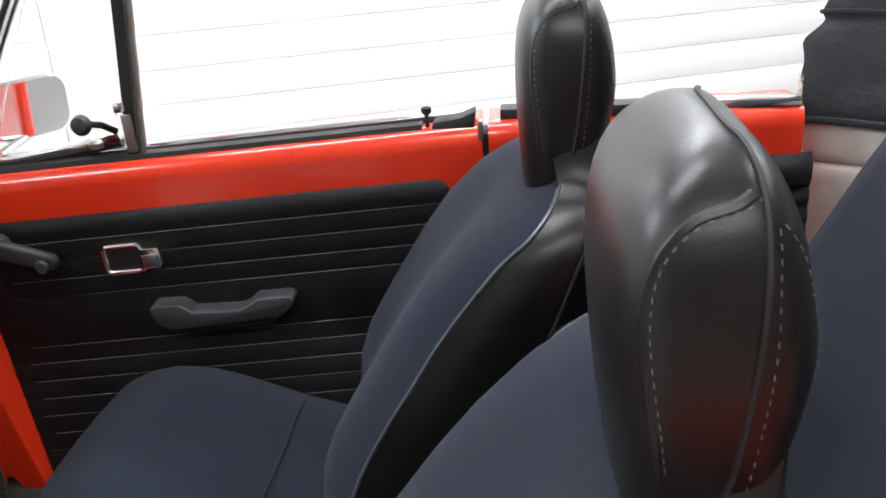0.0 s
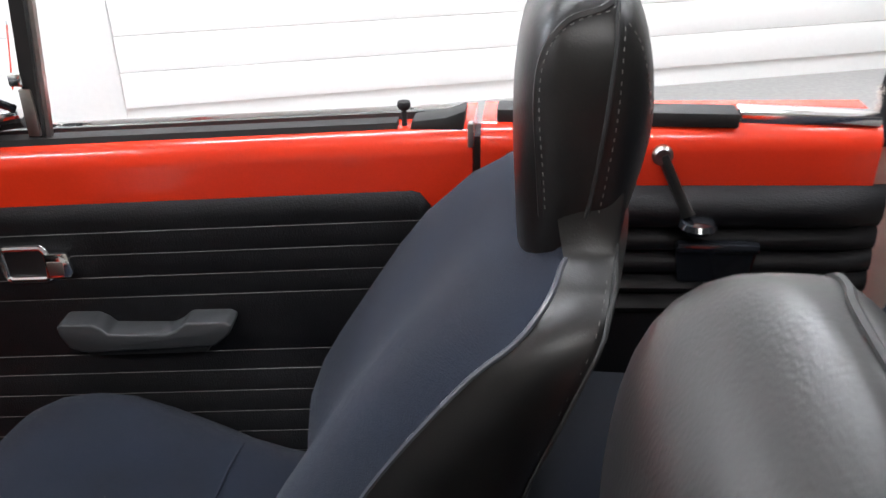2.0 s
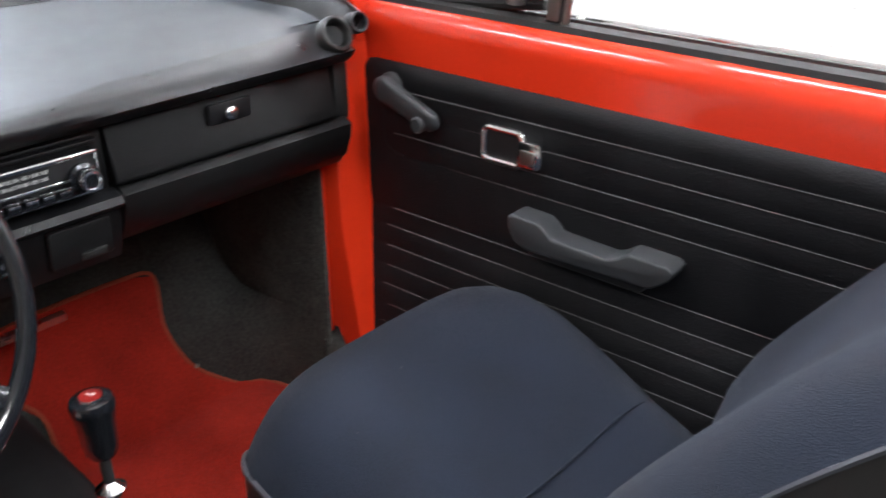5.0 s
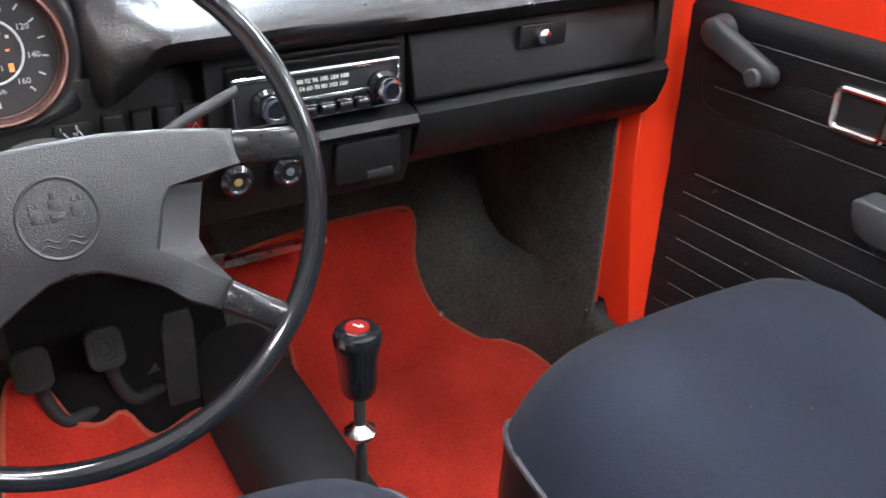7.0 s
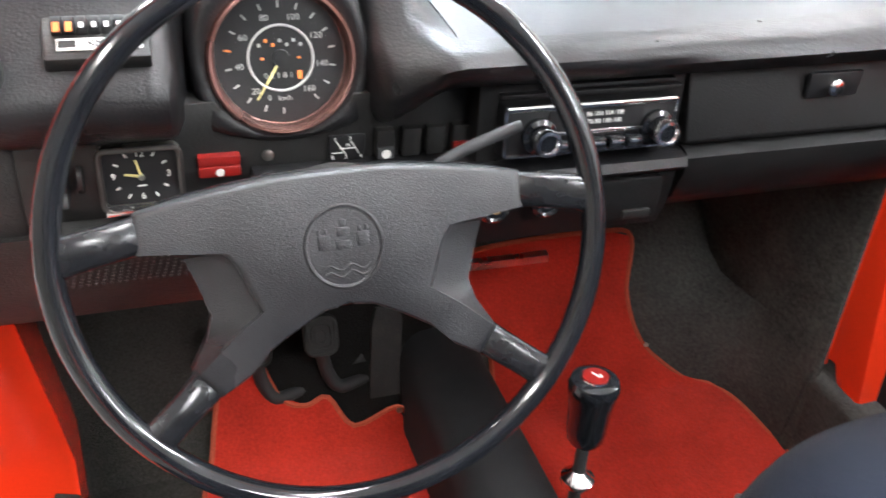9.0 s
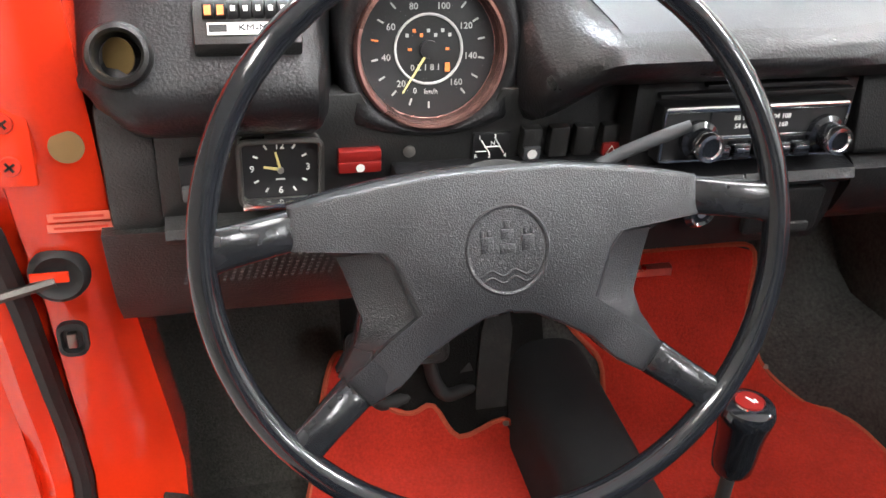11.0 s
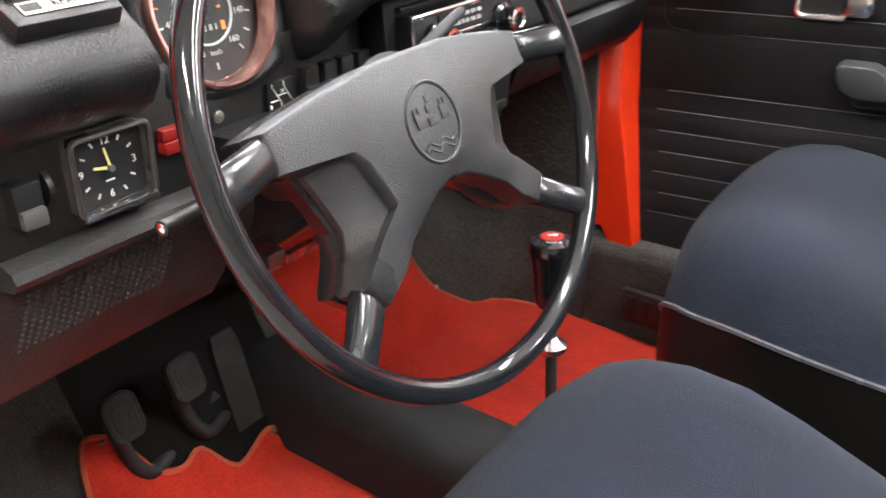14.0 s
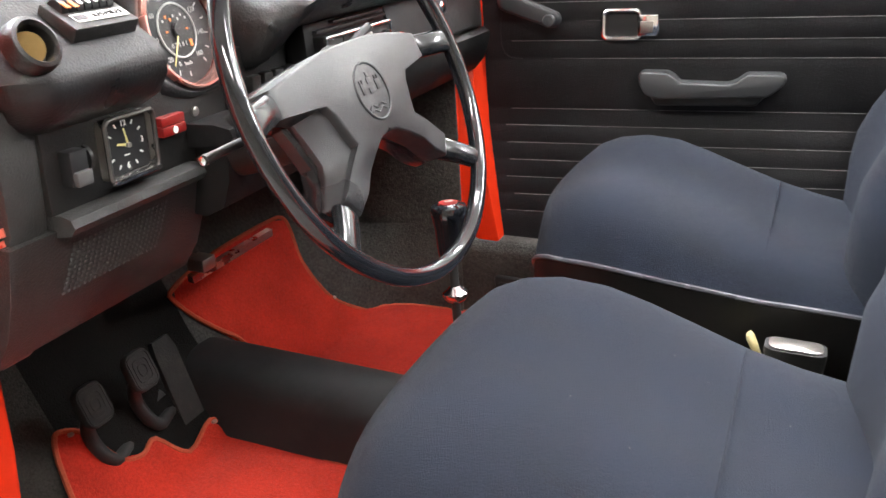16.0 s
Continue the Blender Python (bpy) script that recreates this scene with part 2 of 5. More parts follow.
def rounded(w, h, r, n=5):
    """A rectangle of w by h about 0 with round corners, as (u, v)."""
    pts = []
    for cx, cy, a0 in ((w / 2 - r, h / 2 - r, 0), (-w / 2 + r, h / 2 - r, 90), (-w / 2 + r, -h / 2 + r, 180), (w / 2 - r, -h / 2 + r, 270)):
        pts += [(cx + r * math.cos(radians(a0 + 90 * i / n)), cy + r * math.sin(radians(a0 + 90 * i / n))) for i in range(n + 1)]
    return pts


def text_mesh(body, size, m, depth=0.0004, align="CENTER"):
    """Lettering in the built-in font as a bmesh; m carries its x to the right and y up."""
    cu = bpy.data.curves.new("tmp_text", "FONT")
    cu.body, cu.size, cu.extrude, cu.align_x, cu.align_y = body, size, depth, align, "CENTER"
    cu.resolution_u = 2
    ob = bpy.data.objects.new("tmp_text", cu)
    scene.collection.objects.link(ob)
    bpy.context.view_layer.update()
    me = bpy.data.meshes.new_from_object(ob.evaluated_get(bpy.context.evaluated_depsgraph_get()))
    bm = bmesh.new()
    bm.from_mesh(me)
    bm.transform(m)
    bpy.data.objects.remove(ob)
    bpy.data.curves.remove(cu)
    bpy.data.meshes.remove(me)
    return bm


def lerp(x, table):
    """Straight interpolation in rows of (x, value)."""
    if x <= table[0][0]:
        return table[0][1]
    for (a, u), (b, v) in zip(table, table[1:]):
        if x <= b:
            return u + (v - u) * (x - a) / (b - a)
    return table[-1][1]


def smooth_table(x, table):
    """Smooth interpolation (through all rows) in rows of (x, value)."""
    for i, ((a, u), (c, v)) in enumerate(zip(table, table[1:])):
        if x <= c or i == len(table) - 2:
            t = min(1.0, max(0.0, (x - a) / (c - a)))
            p, q = table[max(i - 1, 0)], table[min(i + 2, len(table) - 1)]
            m0, m1 = (v - p[1]) / (c - p[0]) * (c - a), (q[1] - u) / (q[0] - a) * (c - a)
            return (2 * t ** 3 - 3 * t * t + 1) * u + (t ** 3 - 2 * t * t + t) * m0 + (3 * t * t - 2 * t ** 3) * v + (t ** 3 - t * t) * m1


# ---- the garage ----
ROOM_X0, ROOM_X1, ROOM_Y0, ROOM_Y1, ROOM_H = -5.8, 4.6, -4.4, 3.2, 3.0
ROOM_TURN = 17.7    # the garage stands at an angle to the car
TURN = Matrix.Rotation(radians(ROOM_TURN), 4, "Z")
ROOM = Matrix.Translation((-1.7, 3.2, 0)) @ TURN @ Matrix.Translation((1.7, -3.2, 0))
RW, RD, RX, RY = ROOM_X1 - ROOM_X0, ROOM_Y1 - ROOM_Y0, (ROOM_X0 + ROOM_X1) / 2, (ROOM_Y0 + ROOM_Y1) / 2
tagged(part("floor", box((RX, RY, -0.05), (RW + 0.4, RD + 0.4, 0.1), 0, ROOM), CONCRETE), "grey concrete garage floor", "floor", kind="structure")
tagged(part("ceiling", box((RX, RY, ROOM_H + 0.05), (RW + 0.4, RD + 0.4, 0.1), 0, ROOM), CEILWHITE), "white painted garage ceiling", "ceiling", kind="structure")
tagged(part("wall_south", box((RX, ROOM_Y0 - 0.05, 1.5), (RW + 0.2, 0.1, 3.0), 0, ROOM), TAUPE), "taupe painted garage wall", "wall", kind="structure")
tagged(part("wall_west", box((ROOM_X0 - 0.05, RY, 1.5), (0.1, RD, 3.0), 0, ROOM), CEILWHITE), "plain white garage wall", "wall", kind="structure")
tagged(part("wall_east", box((ROOM_X1 + 0.05, RY, 1.5), (0.1, RD, 3.0), 0, ROOM), TAUPE), "taupe painted garage wall", "wall", kind="structure")
wall_north = tagged(part("wall_north", box((RX, ROOM_Y1 + 0.06, 1.5), (RW + 0.2, 0.1, 3.0), 0, ROOM), WHITEWALL),
                    "white wall clad in wide horizontal boards", "wall", kind="structure")
for i in range(1, 19):
    for x0, x1 in ((-1.70, ROOM_X1 - 0.02), (ROOM_X0 + 0.02, -2.02)):
        z0 = -0.065 + 0.1625 * i + (0.02 if x0 < -4 else 0)
        part("board", box(((x0 + x1) / 2, ROOM_Y1 + 0.004, z0 + 0.0812), (x1 - x0, 0.022, 0.1598), 0.0012, ROOM), WHITEWALL, wall_north)
part("post", box((-1.86, ROOM_Y1 + 0.002, 1.5), (0.31, 0.026, 2.98), 0.002, ROOM), WHITEWALL, wall_north, "white painted upright board")

# ceiling lamps, all out of view; dim, cool and rear ones are added fill
for lx, ly, glow_mat in ((-2.3, 2.4, LIGHTPANEL), (0.3, 2.6, LIGHTPANEL_BRIGHT), (2.9, 2.9, LIGHTPANEL_BRIGHT), (-2.2, -1.9, LIGHTPANEL_DIM), (0.6, -1.9, LIGHTPANEL_DIM), (-3.2, 0.3, LIGHTPANEL_COOL), (-0.4, 0.3, LIGHTPANEL), (1.9, 0.5, LIGHTPANEL)):
    lm_ = Matrix.Translation((lx, ly, ROOM_H)) @ TURN
    lamp_ob = empty("unseen_ceiling_light", (lx, ly, ROOM_H), "unseen long white ceiling light with a bright diffuser", "ceiling light", "ceiling lights")
    part("housing", box((0, 0, -0.025), (1.5, 0.26, 0.05), 0.008, lm_), CEILWHITE, lamp_ob)
    part("diffuser", box((0, 0, -0.06), (1.4, 0.18, 0.018), 0.006, lm_), glow_mat, lamp_ob, "glowing white diffuser")


# ---- the car's body ----
def door_y(x):
    """The inner face of the passenger door and the quarter panel behind it."""
    return 0.505 + (x + 0.76) * 0.066


FLOOR_Z = 0.225


def floor_z(x):
    return lerp(x, ((-1.22, 0.72), (-1.12, 0.50), (-1.05, 0.365), (-0.99, 0.27), (-0.95, FLOOR_Z), (1.0, FLOOR_Z)))


car_body = empty("convertible_car", (0, 0, 0.1), "bright orange-red open two-door car with a carpeted floor", "car")
FX = [-1.22, -1.19, -1.16, -1.12, -1.08, -1.05, -1.02, -0.99, -0.97, -0.95, -0.9, -0.5, 0, 0.5, 1.0]
# the middle strip carries footwell shade in its colour
for y0, y1, mat_, lab_ in ((-0.56, -0.31, TOEMAT, "blackish worn carpet on the driver's floor"), (-0.31, -0.03, SHADEBLACK, "black felt behind the pedals"), (-0.03, 0.52, CARPET, "dark grey carpet on the passenger's floor")):
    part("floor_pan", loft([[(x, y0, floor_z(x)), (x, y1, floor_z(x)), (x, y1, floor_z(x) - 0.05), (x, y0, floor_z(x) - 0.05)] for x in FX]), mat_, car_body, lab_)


def tunnel_ring(x):
    top, half = 0.343, 0.062
    pts = [(-half - 0.012, FLOOR_Z - 0.02)]
    for a in range(0, 181, 15):
        u = radians(180 - a)
        pts.append((math.copysign(abs(math.cos(u)) ** 0.7, math.cos(u)) * half, FLOOR_Z + 0.04 + (top - FLOOR_Z - 0.04) * abs(math.sin(u)) ** 0.6))
    pts.append((half + 0.012, FLOOR_Z - 0.02))
    return [(x, -0.026 + y, z) for y, z in pts]


part("tunnel", loft([tunnel_ring(x) for x in (-1.2, -1.12, -1.05, -0.98, -0.9, -0.7, -0.5, -0.3, -0.1, 0.2, 0.6)]), TUNNEL, car_body, "black rubber-covered centre tunnel")

# sills, kick panels and bulkhead
part("sill", prism([(0.434, 0.20), (0.430, 0.33), (0.428, 0.372), (0.438, 0.392), (0.60, 0.396), (0.60, 0.12), (0.434, 0.12)], -0.82, 1.0, "x", 0.006), CARPET, car_body, "carpeted sill under the passenger door")
part("sill_carpet", prism([(-0.503, 0.12), (-0.495, 0.12), (-0.497, 0.335), (-0.507, 0.350), (-0.53, 0.3585), (-0.532, 0.354)], -0.84, 0.2, "x", 0.002), TOEMAT, car_body, "dark carpet over the sill's inner edge")
part("sill", prism([(-0.500, 0.12), (-0.502, 0.33), (-0.515, 0.352), (-0.60, 0.355), (-0.64, 0.34), (-0.64, 0.12)], -0.82, 1.0, "x", 0.008), RED_SILL, car_body, "red painted driver's sill")
part("kick_panel", prism([(-1.24, 0.15), (-0.775, 0.15), (-0.775, 0.40), (-0.792, 0.72), (-1.24, 0.72)], 0.429, 0.4365, "y", 0.003), CARPET, car_body, "dark carpeted kick panel")
part("kick_panel", prism([(-1.24, 0.15), (-0.90, 0.15), (-0.90, 0.55), (-0.87, 0.70), (-0.85, 0.92), (-1.24, 0.92)], -0.56, -0.547, "y", 0.004), TOEMAT, car_body, "dark carpeted kick panel")
FOOT = ((-1.12, 0.300), (-1.078, 0.300), (-1.04, 0.290), (-1.005, 0.300), (-0.98, 0.325), (-0.955, 0.362), (-0.935, 0.400), (-0.90, 0.424), (-0.84, 0.430))
CREST = ((-1.16, 0.62), (-1.10, 0.47), (-1.05, 0.41), (-1.01, 0.392), (-0.98, 0.394), (-0.95, 0.398), (-0.907, 0.404), (-0.86, 0.412), (-0.80, 0.420))
arch = []
for (fx, fy), (tx, tz) in zip(FOOT, CREST):
    a_, c_ = Vector((fx, fy, floor_z(fx) + 0.002)), Vector((tx, 0.4295, tz))
    b_ = (a_ + c_) / 2 + Vector((0, -0.30, 0.30)) * min(0.14, (0.44 - fy))
    arch.append([a_ * (1 - t) ** 2 + b_ * 2 * t * (1 - t) + c_ * t * t for t in [k / 8 for k in range(9)]])
part("wheel_arch", loft(arch, close=False), CARPET, car_body, "dark grey carpet moulded over the wheel arch", smooth=70)
part("carpet_seam", tube(spline([(-0.782, 0.4275, 0.385), (-0.786, 0.4275, 0.34), (-0.792, 0.431, 0.25)], 4), 0.0025, 6), TOEMAT, car_body, "joint between two carpet pieces")
part("bulkhead", box((-1.26, -0.02, 0.62), (0.06, 1.12, 0.66), 0.01), RUBBER, car_body)

# passenger side hinge pillar
part("hinge_pillar", join(prism([(-0.80, 0.405), (-0.765, 0.41), (-0.750, 0.385), (-0.700, 0.365), (-0.750, 0.60), (-0.769, 0.872), (-0.93, 0.872), (-0.93, 0.70), (-0.93, 0.415)], 0.438, 0.60, "y", 0.006),
                          prism([(-0.768, 0.850), (-0.775, 0.955), (-0.93, 0.965), (-0.93, 0.850)], 0.484, 0.598, "y", 0.006)), RED, car_body, "bright red hinge pillar")
part("pillar_ridge", tube([(-0.782, 0.438, 0.40), (-0.790, 0.438, 0.55), (-0.795, 0.438, 0.72), (-0.80, 0.445, 0.865)], 0.006, 8), RED, car_body)
# windscreen pillars and frame
for side in (1, -1):
    y0 = 0.50 if side > 0 else -0.57
    pts = spline([(-0.845, y0, 0.93), (-0.755, y0 - 0.01 * side, 1.07), (-0.66, y0 - 0.035 * side, 1.22), (-0.56, y0 - 0.06 * side, 1.38)], 5)
    part("windscreen_pillar", tube(pts, 0.026, 12, flat=0.8), RED, car_body, "red windscreen pillar")
    part("windscreen_seal", tube([p + Vector((-0.022, -0.022 * side, 0)) for p in pts], 0.011, 8), RUBBER, car_body, "black rubber seal")
    part("draught_seal", tube([p + Vector((0.024, 0.008 * side, 0)) for p in pts], 0.012, 8), RUBBER, car_body, "black rubber door seal")
part("windscreen_header", tube([(-0.56, -0.51, 1.38), (-0.60, -0.2, 1.40), (-0.60, 0.15, 1.40), (-0.56, 0.44, 1.38)], 0.026, 12), RED, car_body)
part("cowl", loft([[(-1.10 - 0.05 * math.cos(y * 2.6), y, 0.93), (-1.08, y, 0.928), (-1.08, y, 0.86), (-1.2, y, 0.86)] for y in [-0.57 + 0.107 * i for i in range(11)]]), RED, car_body, "red cowl below the windscreen")
part("windscreen_seal", tube(spline([(-0.905, -0.55, 0.945), (-1.06, -0.40, 0.937), (-1.115, -0.02, 0.935), (-1.06, 0.36, 0.937), (-0.905, 0.475, 0.945)], 6), 0.013, 8), RUBBER, car_body, "black rubber windscreen seal")
# bonnet and front wings, as far as they close the view through the windscreen
part("bonnet", loft([[(-1.16 - 1.0 * s, -0.55 + 0.12 * s, 0.90 - 0.20 * s * s), (-1.16 - 1.05 * s, -0.02, 0.935 - 0.18 * s * s), (-1.16 - 1.0 * s, 0.49 - 0.12 * s, 0.90 - 0.20 * s * s),
                     (-1.16 - 1.0 * s, 0.49 - 0.12 * s, 0.5), (-1.16 - 1.0 * s, -0.55 + 0.12 * s, 0.5)] for s in (0, 0.2, 0.4, 0.6, 0.8, 1.0)]), RED, car_body, "red front bonnet")

# rear quarter on the passenger side
q0, q1 = 0.072, 0.543
part("quarter_rail", loft([[(x, door_y(x), 0.872), (x, door_y(x) - 0.004, 0.9315), (x, door_y(x) - 0.003, 0.9415), (x, door_y(x), 0.9495), (x, door_y(x) + 0.004, 0.9555), (x, door_y(x) + 0.010, 0.9605), (x, door_y(x) + 0.02, 0.9635), (x, door_y(x) + 0.10, 0.9635), (x, door_y(x) + 0.10, 0.3), (x, door_y(x) + 0.03, 0.3)]
                           for x in (q0, 0.3, q1)]), RED, car_body, "bright red quarter panel rail")
part("gap_filler", box((0.068, door_y(0.07) + 0.06, 0.66), (0.05, 0.05, 0.56), 0.004), RUBBER, car_body)
part("rear_wall", box((0.98, 0.0, 0.55), (0.05, 1.16, 0.8), 0.02), RED, car_body)
part("rear_quarter", box((0.84, 0.70, 0.53), (0.30, 0.05, 0.75), 0.02), RED, car_body)
part("rear_quarter", box((0.53, -0.60, 0.53), (0.90, 0.05, 0.80), 0.02), RED, car_body)

# driver's hinge pillar with its fittings
dp = part("hinge_pillar", loft([[(x - 0.07, y + 0.001, z), (x - 0.004, y, z), (x, y - 0.006, z), (x + 0.004, -0.575, z), (x, -0.600, z), (x - 0.016, -0.606, z), (x - 0.018, -0.618, z), (x + 0.004, -0.624, z), (x + 0.008, -0.640, z), (x + 0.002, -0.655, z), (x - 0.09, -0.66, z)]
                                for x, y, z in ((-0.79, -0.508, 0.10), (-0.840, -0.508, 0.30), (-0.865, -0.508, 0.37), (-0.857, -0.514, 0.44), (-0.842, -0.520, 0.51), (-0.824, -0.531, 0.63), (-0.795, -0.530, 0.72), (-0.775, -0.532, 0.82), (-0.765, -0.535, 0.90), (-0.77, -0.54, 0.98))]), RED, car_body, "bright red driver's hinge pillar", smooth=30)
part("front_wing", loft([[(x, -0.652, z0), (x, -0.660, z1), (x, -0.80, z1 - 0.05), (x, -0.84, z0)] for x, z0, z1 in ((-0.85, 0.22, 0.93), (-1.0, 0.22, 0.94), (-1.4, 0.30, 0.93), (-1.8, 0.40, 0.85))]), RED, car_body, "red front wing")
part("door_rubber", tube([(-0.842, -0.613, 0.30), (-0.866, -0.613, 0.37), (-0.860, -0.614, 0.44), (-0.844, -0.616, 0.51), (-0.832, -0.617, 0.57), (-0.822, -0.619, 0.63), (-0.797, -0.622, 0.72)], 0.011, 8), RUBBER, car_body, "black rubber door seal")


# ---- passenger door ----
def rake(bm, lift):
    """The door's lines rise towards the rear."""
    for v in bm.verts:
        v.co.z += 0.045 * v.co.x + lift
    return bm


door = empty("passenger_door", (-0.35, 0.58, 0.41), "closed red car door trimmed in pleated black vinyl", "car door")
DX = [-0.79, -0.6, -0.4, -0.2, 0.0, 0.062]
part("door_shell", rake(loft([[(x, door_y(x) + 0.006, 0.41), (x, door_y(x) + 0.006, 0.84), (x, door_y(x) - 0.002, 0.922), (x, door_y(x) - 0.001, 0.932), (x, door_y(x) + 0.002, 0.940), (x, door_y(x) + 0.006, 0.947), (x, door_y(x) + 0.011, 0.951), (x, door_y(x) + 0.018, 0.954),
                          (x, door_y(x) + 0.10, 0.954), (x, door_y(x) + 0.13, 0.7), (x, door_y(x) + 0.12, 0.41)] for x in DX]), 0.005), RED, door, "glossy orange-red steel door")
PLEATS = [0.822, 0.790, 0.757, 0.726, 0.637, 0.607, 0.576, 0.545, 0.514, 0.483, 0.452]


def panel_profile():
    """The trim panel's relief: (z, how far it stands proud)."""
    prof = [(0.385, 0.0), (0.388, 0.008), (0.43, 0.010)]
    zs = sorted(PLEATS)
    for z, nxt in zip(zs, zs[1:] + [0.851]):
        prof += [(z - 0.004, 0.0099), (z, 0.0092), (z + 0.004, 0.0099)]
        if nxt - z < 0.08:
            prof.append(((z + nxt) / 2, 0.0104))
        else:
            prof += [(z + 0.02, 0.011), (nxt - 0.015, 0.011)]
    return prof + [(0.857, 0.009), (0.8625, 0.0)]


def panel_x(z):
    """The front and rear edge of the trim panel at a height, its upper corners round."""
    top = 0.8625
    d = max(0.0, 0.03 - (top - z)) / 0.03
    cut = 0.03 * (1 - math.sqrt(max(0, 1 - d * d)))
    return lerp(z, ((0.38, -0.735), (0.61, -0.766), (0.82, -0.778), (0.87, -0.779))) + cut, 0.012 - cut


rings = []
for z, proud in panel_profile():
    a, b = panel_x(z)
    proud += 0.045 * max(0.0, (0.62 - z) / 0.24)
    rings.append([(a, door_y(a) + 0.006, z), (a + 0.006, door_y(a) + 0.006 - proud, z)] +
                 [(x, door_y(x) + 0.006 - proud, z) for x in [a + 0.02 + (b - a - 0.04) * i / 16 for i in range(17)]] +
                 [(b - 0.006, door_y(b) + 0.006 - proud, z), (b, door_y(b) + 0.006, z)])
trim = part("trim_panel", rake(loft(rings, close=False), 0.0205), VINYL, door, "black vinyl door panel with horizontal pleats", smooth=60)
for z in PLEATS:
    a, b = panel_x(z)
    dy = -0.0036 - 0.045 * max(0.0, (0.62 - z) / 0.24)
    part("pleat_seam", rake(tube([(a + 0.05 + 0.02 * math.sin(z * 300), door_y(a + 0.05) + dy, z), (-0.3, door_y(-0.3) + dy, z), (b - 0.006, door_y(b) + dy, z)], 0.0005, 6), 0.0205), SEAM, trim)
welt = spline([(-0.728, 0, 0.84), (-0.730, 0, 0.78), (-0.726, 0, 0.745), (-0.712, 0, 0.729), (-0.690, 0, 0.726)], 5)
part("welt", rake(tube([(p.x, door_y(p.x) - 0.0040, p.z) for p in welt], 0.0009, 6), 0.0205), VINYL, trim, "embossed line round the pleats")
# belt seals and top edge
part("belt_seal", rake(loft([[(x, door_y(x) + 0.014, 0.952), (x, door_y(x) + 0.016, 0.961), (x, door_y(x) + 0.030, 0.964), (x, door_y(x) + 0.032, 0.952)] for x in (-0.80, -0.5, -0.2, -0.03)]), 0.004), RUBBER, door, "black rubber window seal")
part("belt_seal", rake(loft([[(x, door_y(x) + 0.046, 0.952), (x, door_y(x) + 0.046, 0.965), (x, door_y(x) + 0.060, 0.963), (x, door_y(x) + 0.070, 0.952)] for x in (-0.80, -0.5, -0.2, 0.05)]), 0.003), GREYPLASTIC, door)
part("chrome_strip", rake(tube([(x, door_y(x) + 0.074, 0.958) for x in (-0.80, -0.4, 0.05)], 0.005, 8), 0.005), CHROME, door, "thin chrome belt strip")
part("lock_button", lathe([(0.0035, -0.012), (0.0032, 0.010), (0.0065, 0.012), (0.0085, 0.016), (0.0075, 0.021), (0.0, 0.023)], 16, Matrix.Translation((-0.022, door_y(0) + 0.022, 0.967))), RUBBER, door, "slim black lock button")
part("seal_end", prism([(-0.015, 0.952), (0.050, 0.952), (0.053, 0.981), (0.03, 0.972), (-0.012, 0.966)], door_y(0) + 0.012, door_y(0) + 0.05, "y", 0.002), RUBBER, door)
part("latch_plate", box((0.060, door_y(0.06) + 0.004, 0.953), (0.007, 0.014, 0.030), 0.002), DULL, door, "worn metal latch plate")
# armrest
ay = door_y(-0.36)
lean = math.degrees(math.atan(0.066))
am = Matrix.Translation((-0.363, ay, 0.69)) @ pose(0, 0, 0, 0, -2.0, lean)
part("armrest", prism([(-0.119, 0.018), (-0.112, 0.022), (-0.072, 0.021), (-0.060, 0.014), (-0.052, 0.005), (0.026, 0.003), (0.040, 0.009), (0.054, 0.020), (0.106, 0.020), (0.115, 0.014), (0.110, 0.002), (0.088, -0.016), (-0.088, -0.023), (-0.108, -0.015), (-0.117, 0.002)], -0.042, -0.004, "y", 0.0035, am, 3), GREYPLASTIC, door, "dark grey moulded pull handle")
part("armrest_base", prism([(-0.10, -0.020), (0.085, -0.016), (0.070, -0.034), (-0.09, -0.036)], -0.030, -0.002, "y", 0.004, am), PLASTIC, door)
# door release
hm = Matrix.Translation((-0.501, door_y(-0.50), 0.781)) @ pose(0, 0, 0, 0, -2.4, lean)
hand = part("release_cup", prism(rounded(0.056, 0.040, 0.008), -0.006, -0.001, "y", 0.0, hm @ Matrix.Translation((-0.018, 0, 0))), DIAL, door, "black recessed cup")
part("release_frame", tube([hm @ Vector((u - 0.018, -0.008, v)) for u, v in rounded(0.060, 0.046, 0.009)], 0.0042, 8, closed=True), CHROME, hand, "bright chrome frame")
part("release_lever", prism([(0.008, -0.019), (0.040, -0.019), (0.046, -0.010), (0.043, 0.017), (0.012, 0.017)], -0.016, -0.004, "y", 0.003, hm), CHROME, hand, "chrome release lever")
part("lever_face", prism([(0.014, -0.014), (0.034, -0.013), (0.036, 0.006), (0.014, 0.006)], -0.0172, -0.015, "y", 0.001, hm), DULL, hand)
# window crank
cy = door_y(-0.68)
cp, ce = Vector((-0.714, cy - 0.020, 0.815)), Vector((-0.634, cy - 0.030, 0.787))
crank = part("window_crank", lathe([(0.0, 0), (0.020, 0), (0.020, 0.010), (0.014, 0.022), (0.0, 0.024)], 24, Matrix.Translation((cp.x, cy, cp.z)) @ pose(0, 0, 0, 90, 0, 0)), GREYPLASTIC, door, "black plastic window winder")
axis = (ce - cp)
turn = math.degrees(math.atan2(axis.z, axis.x))
length = math.hypot(axis.x, axis.z)
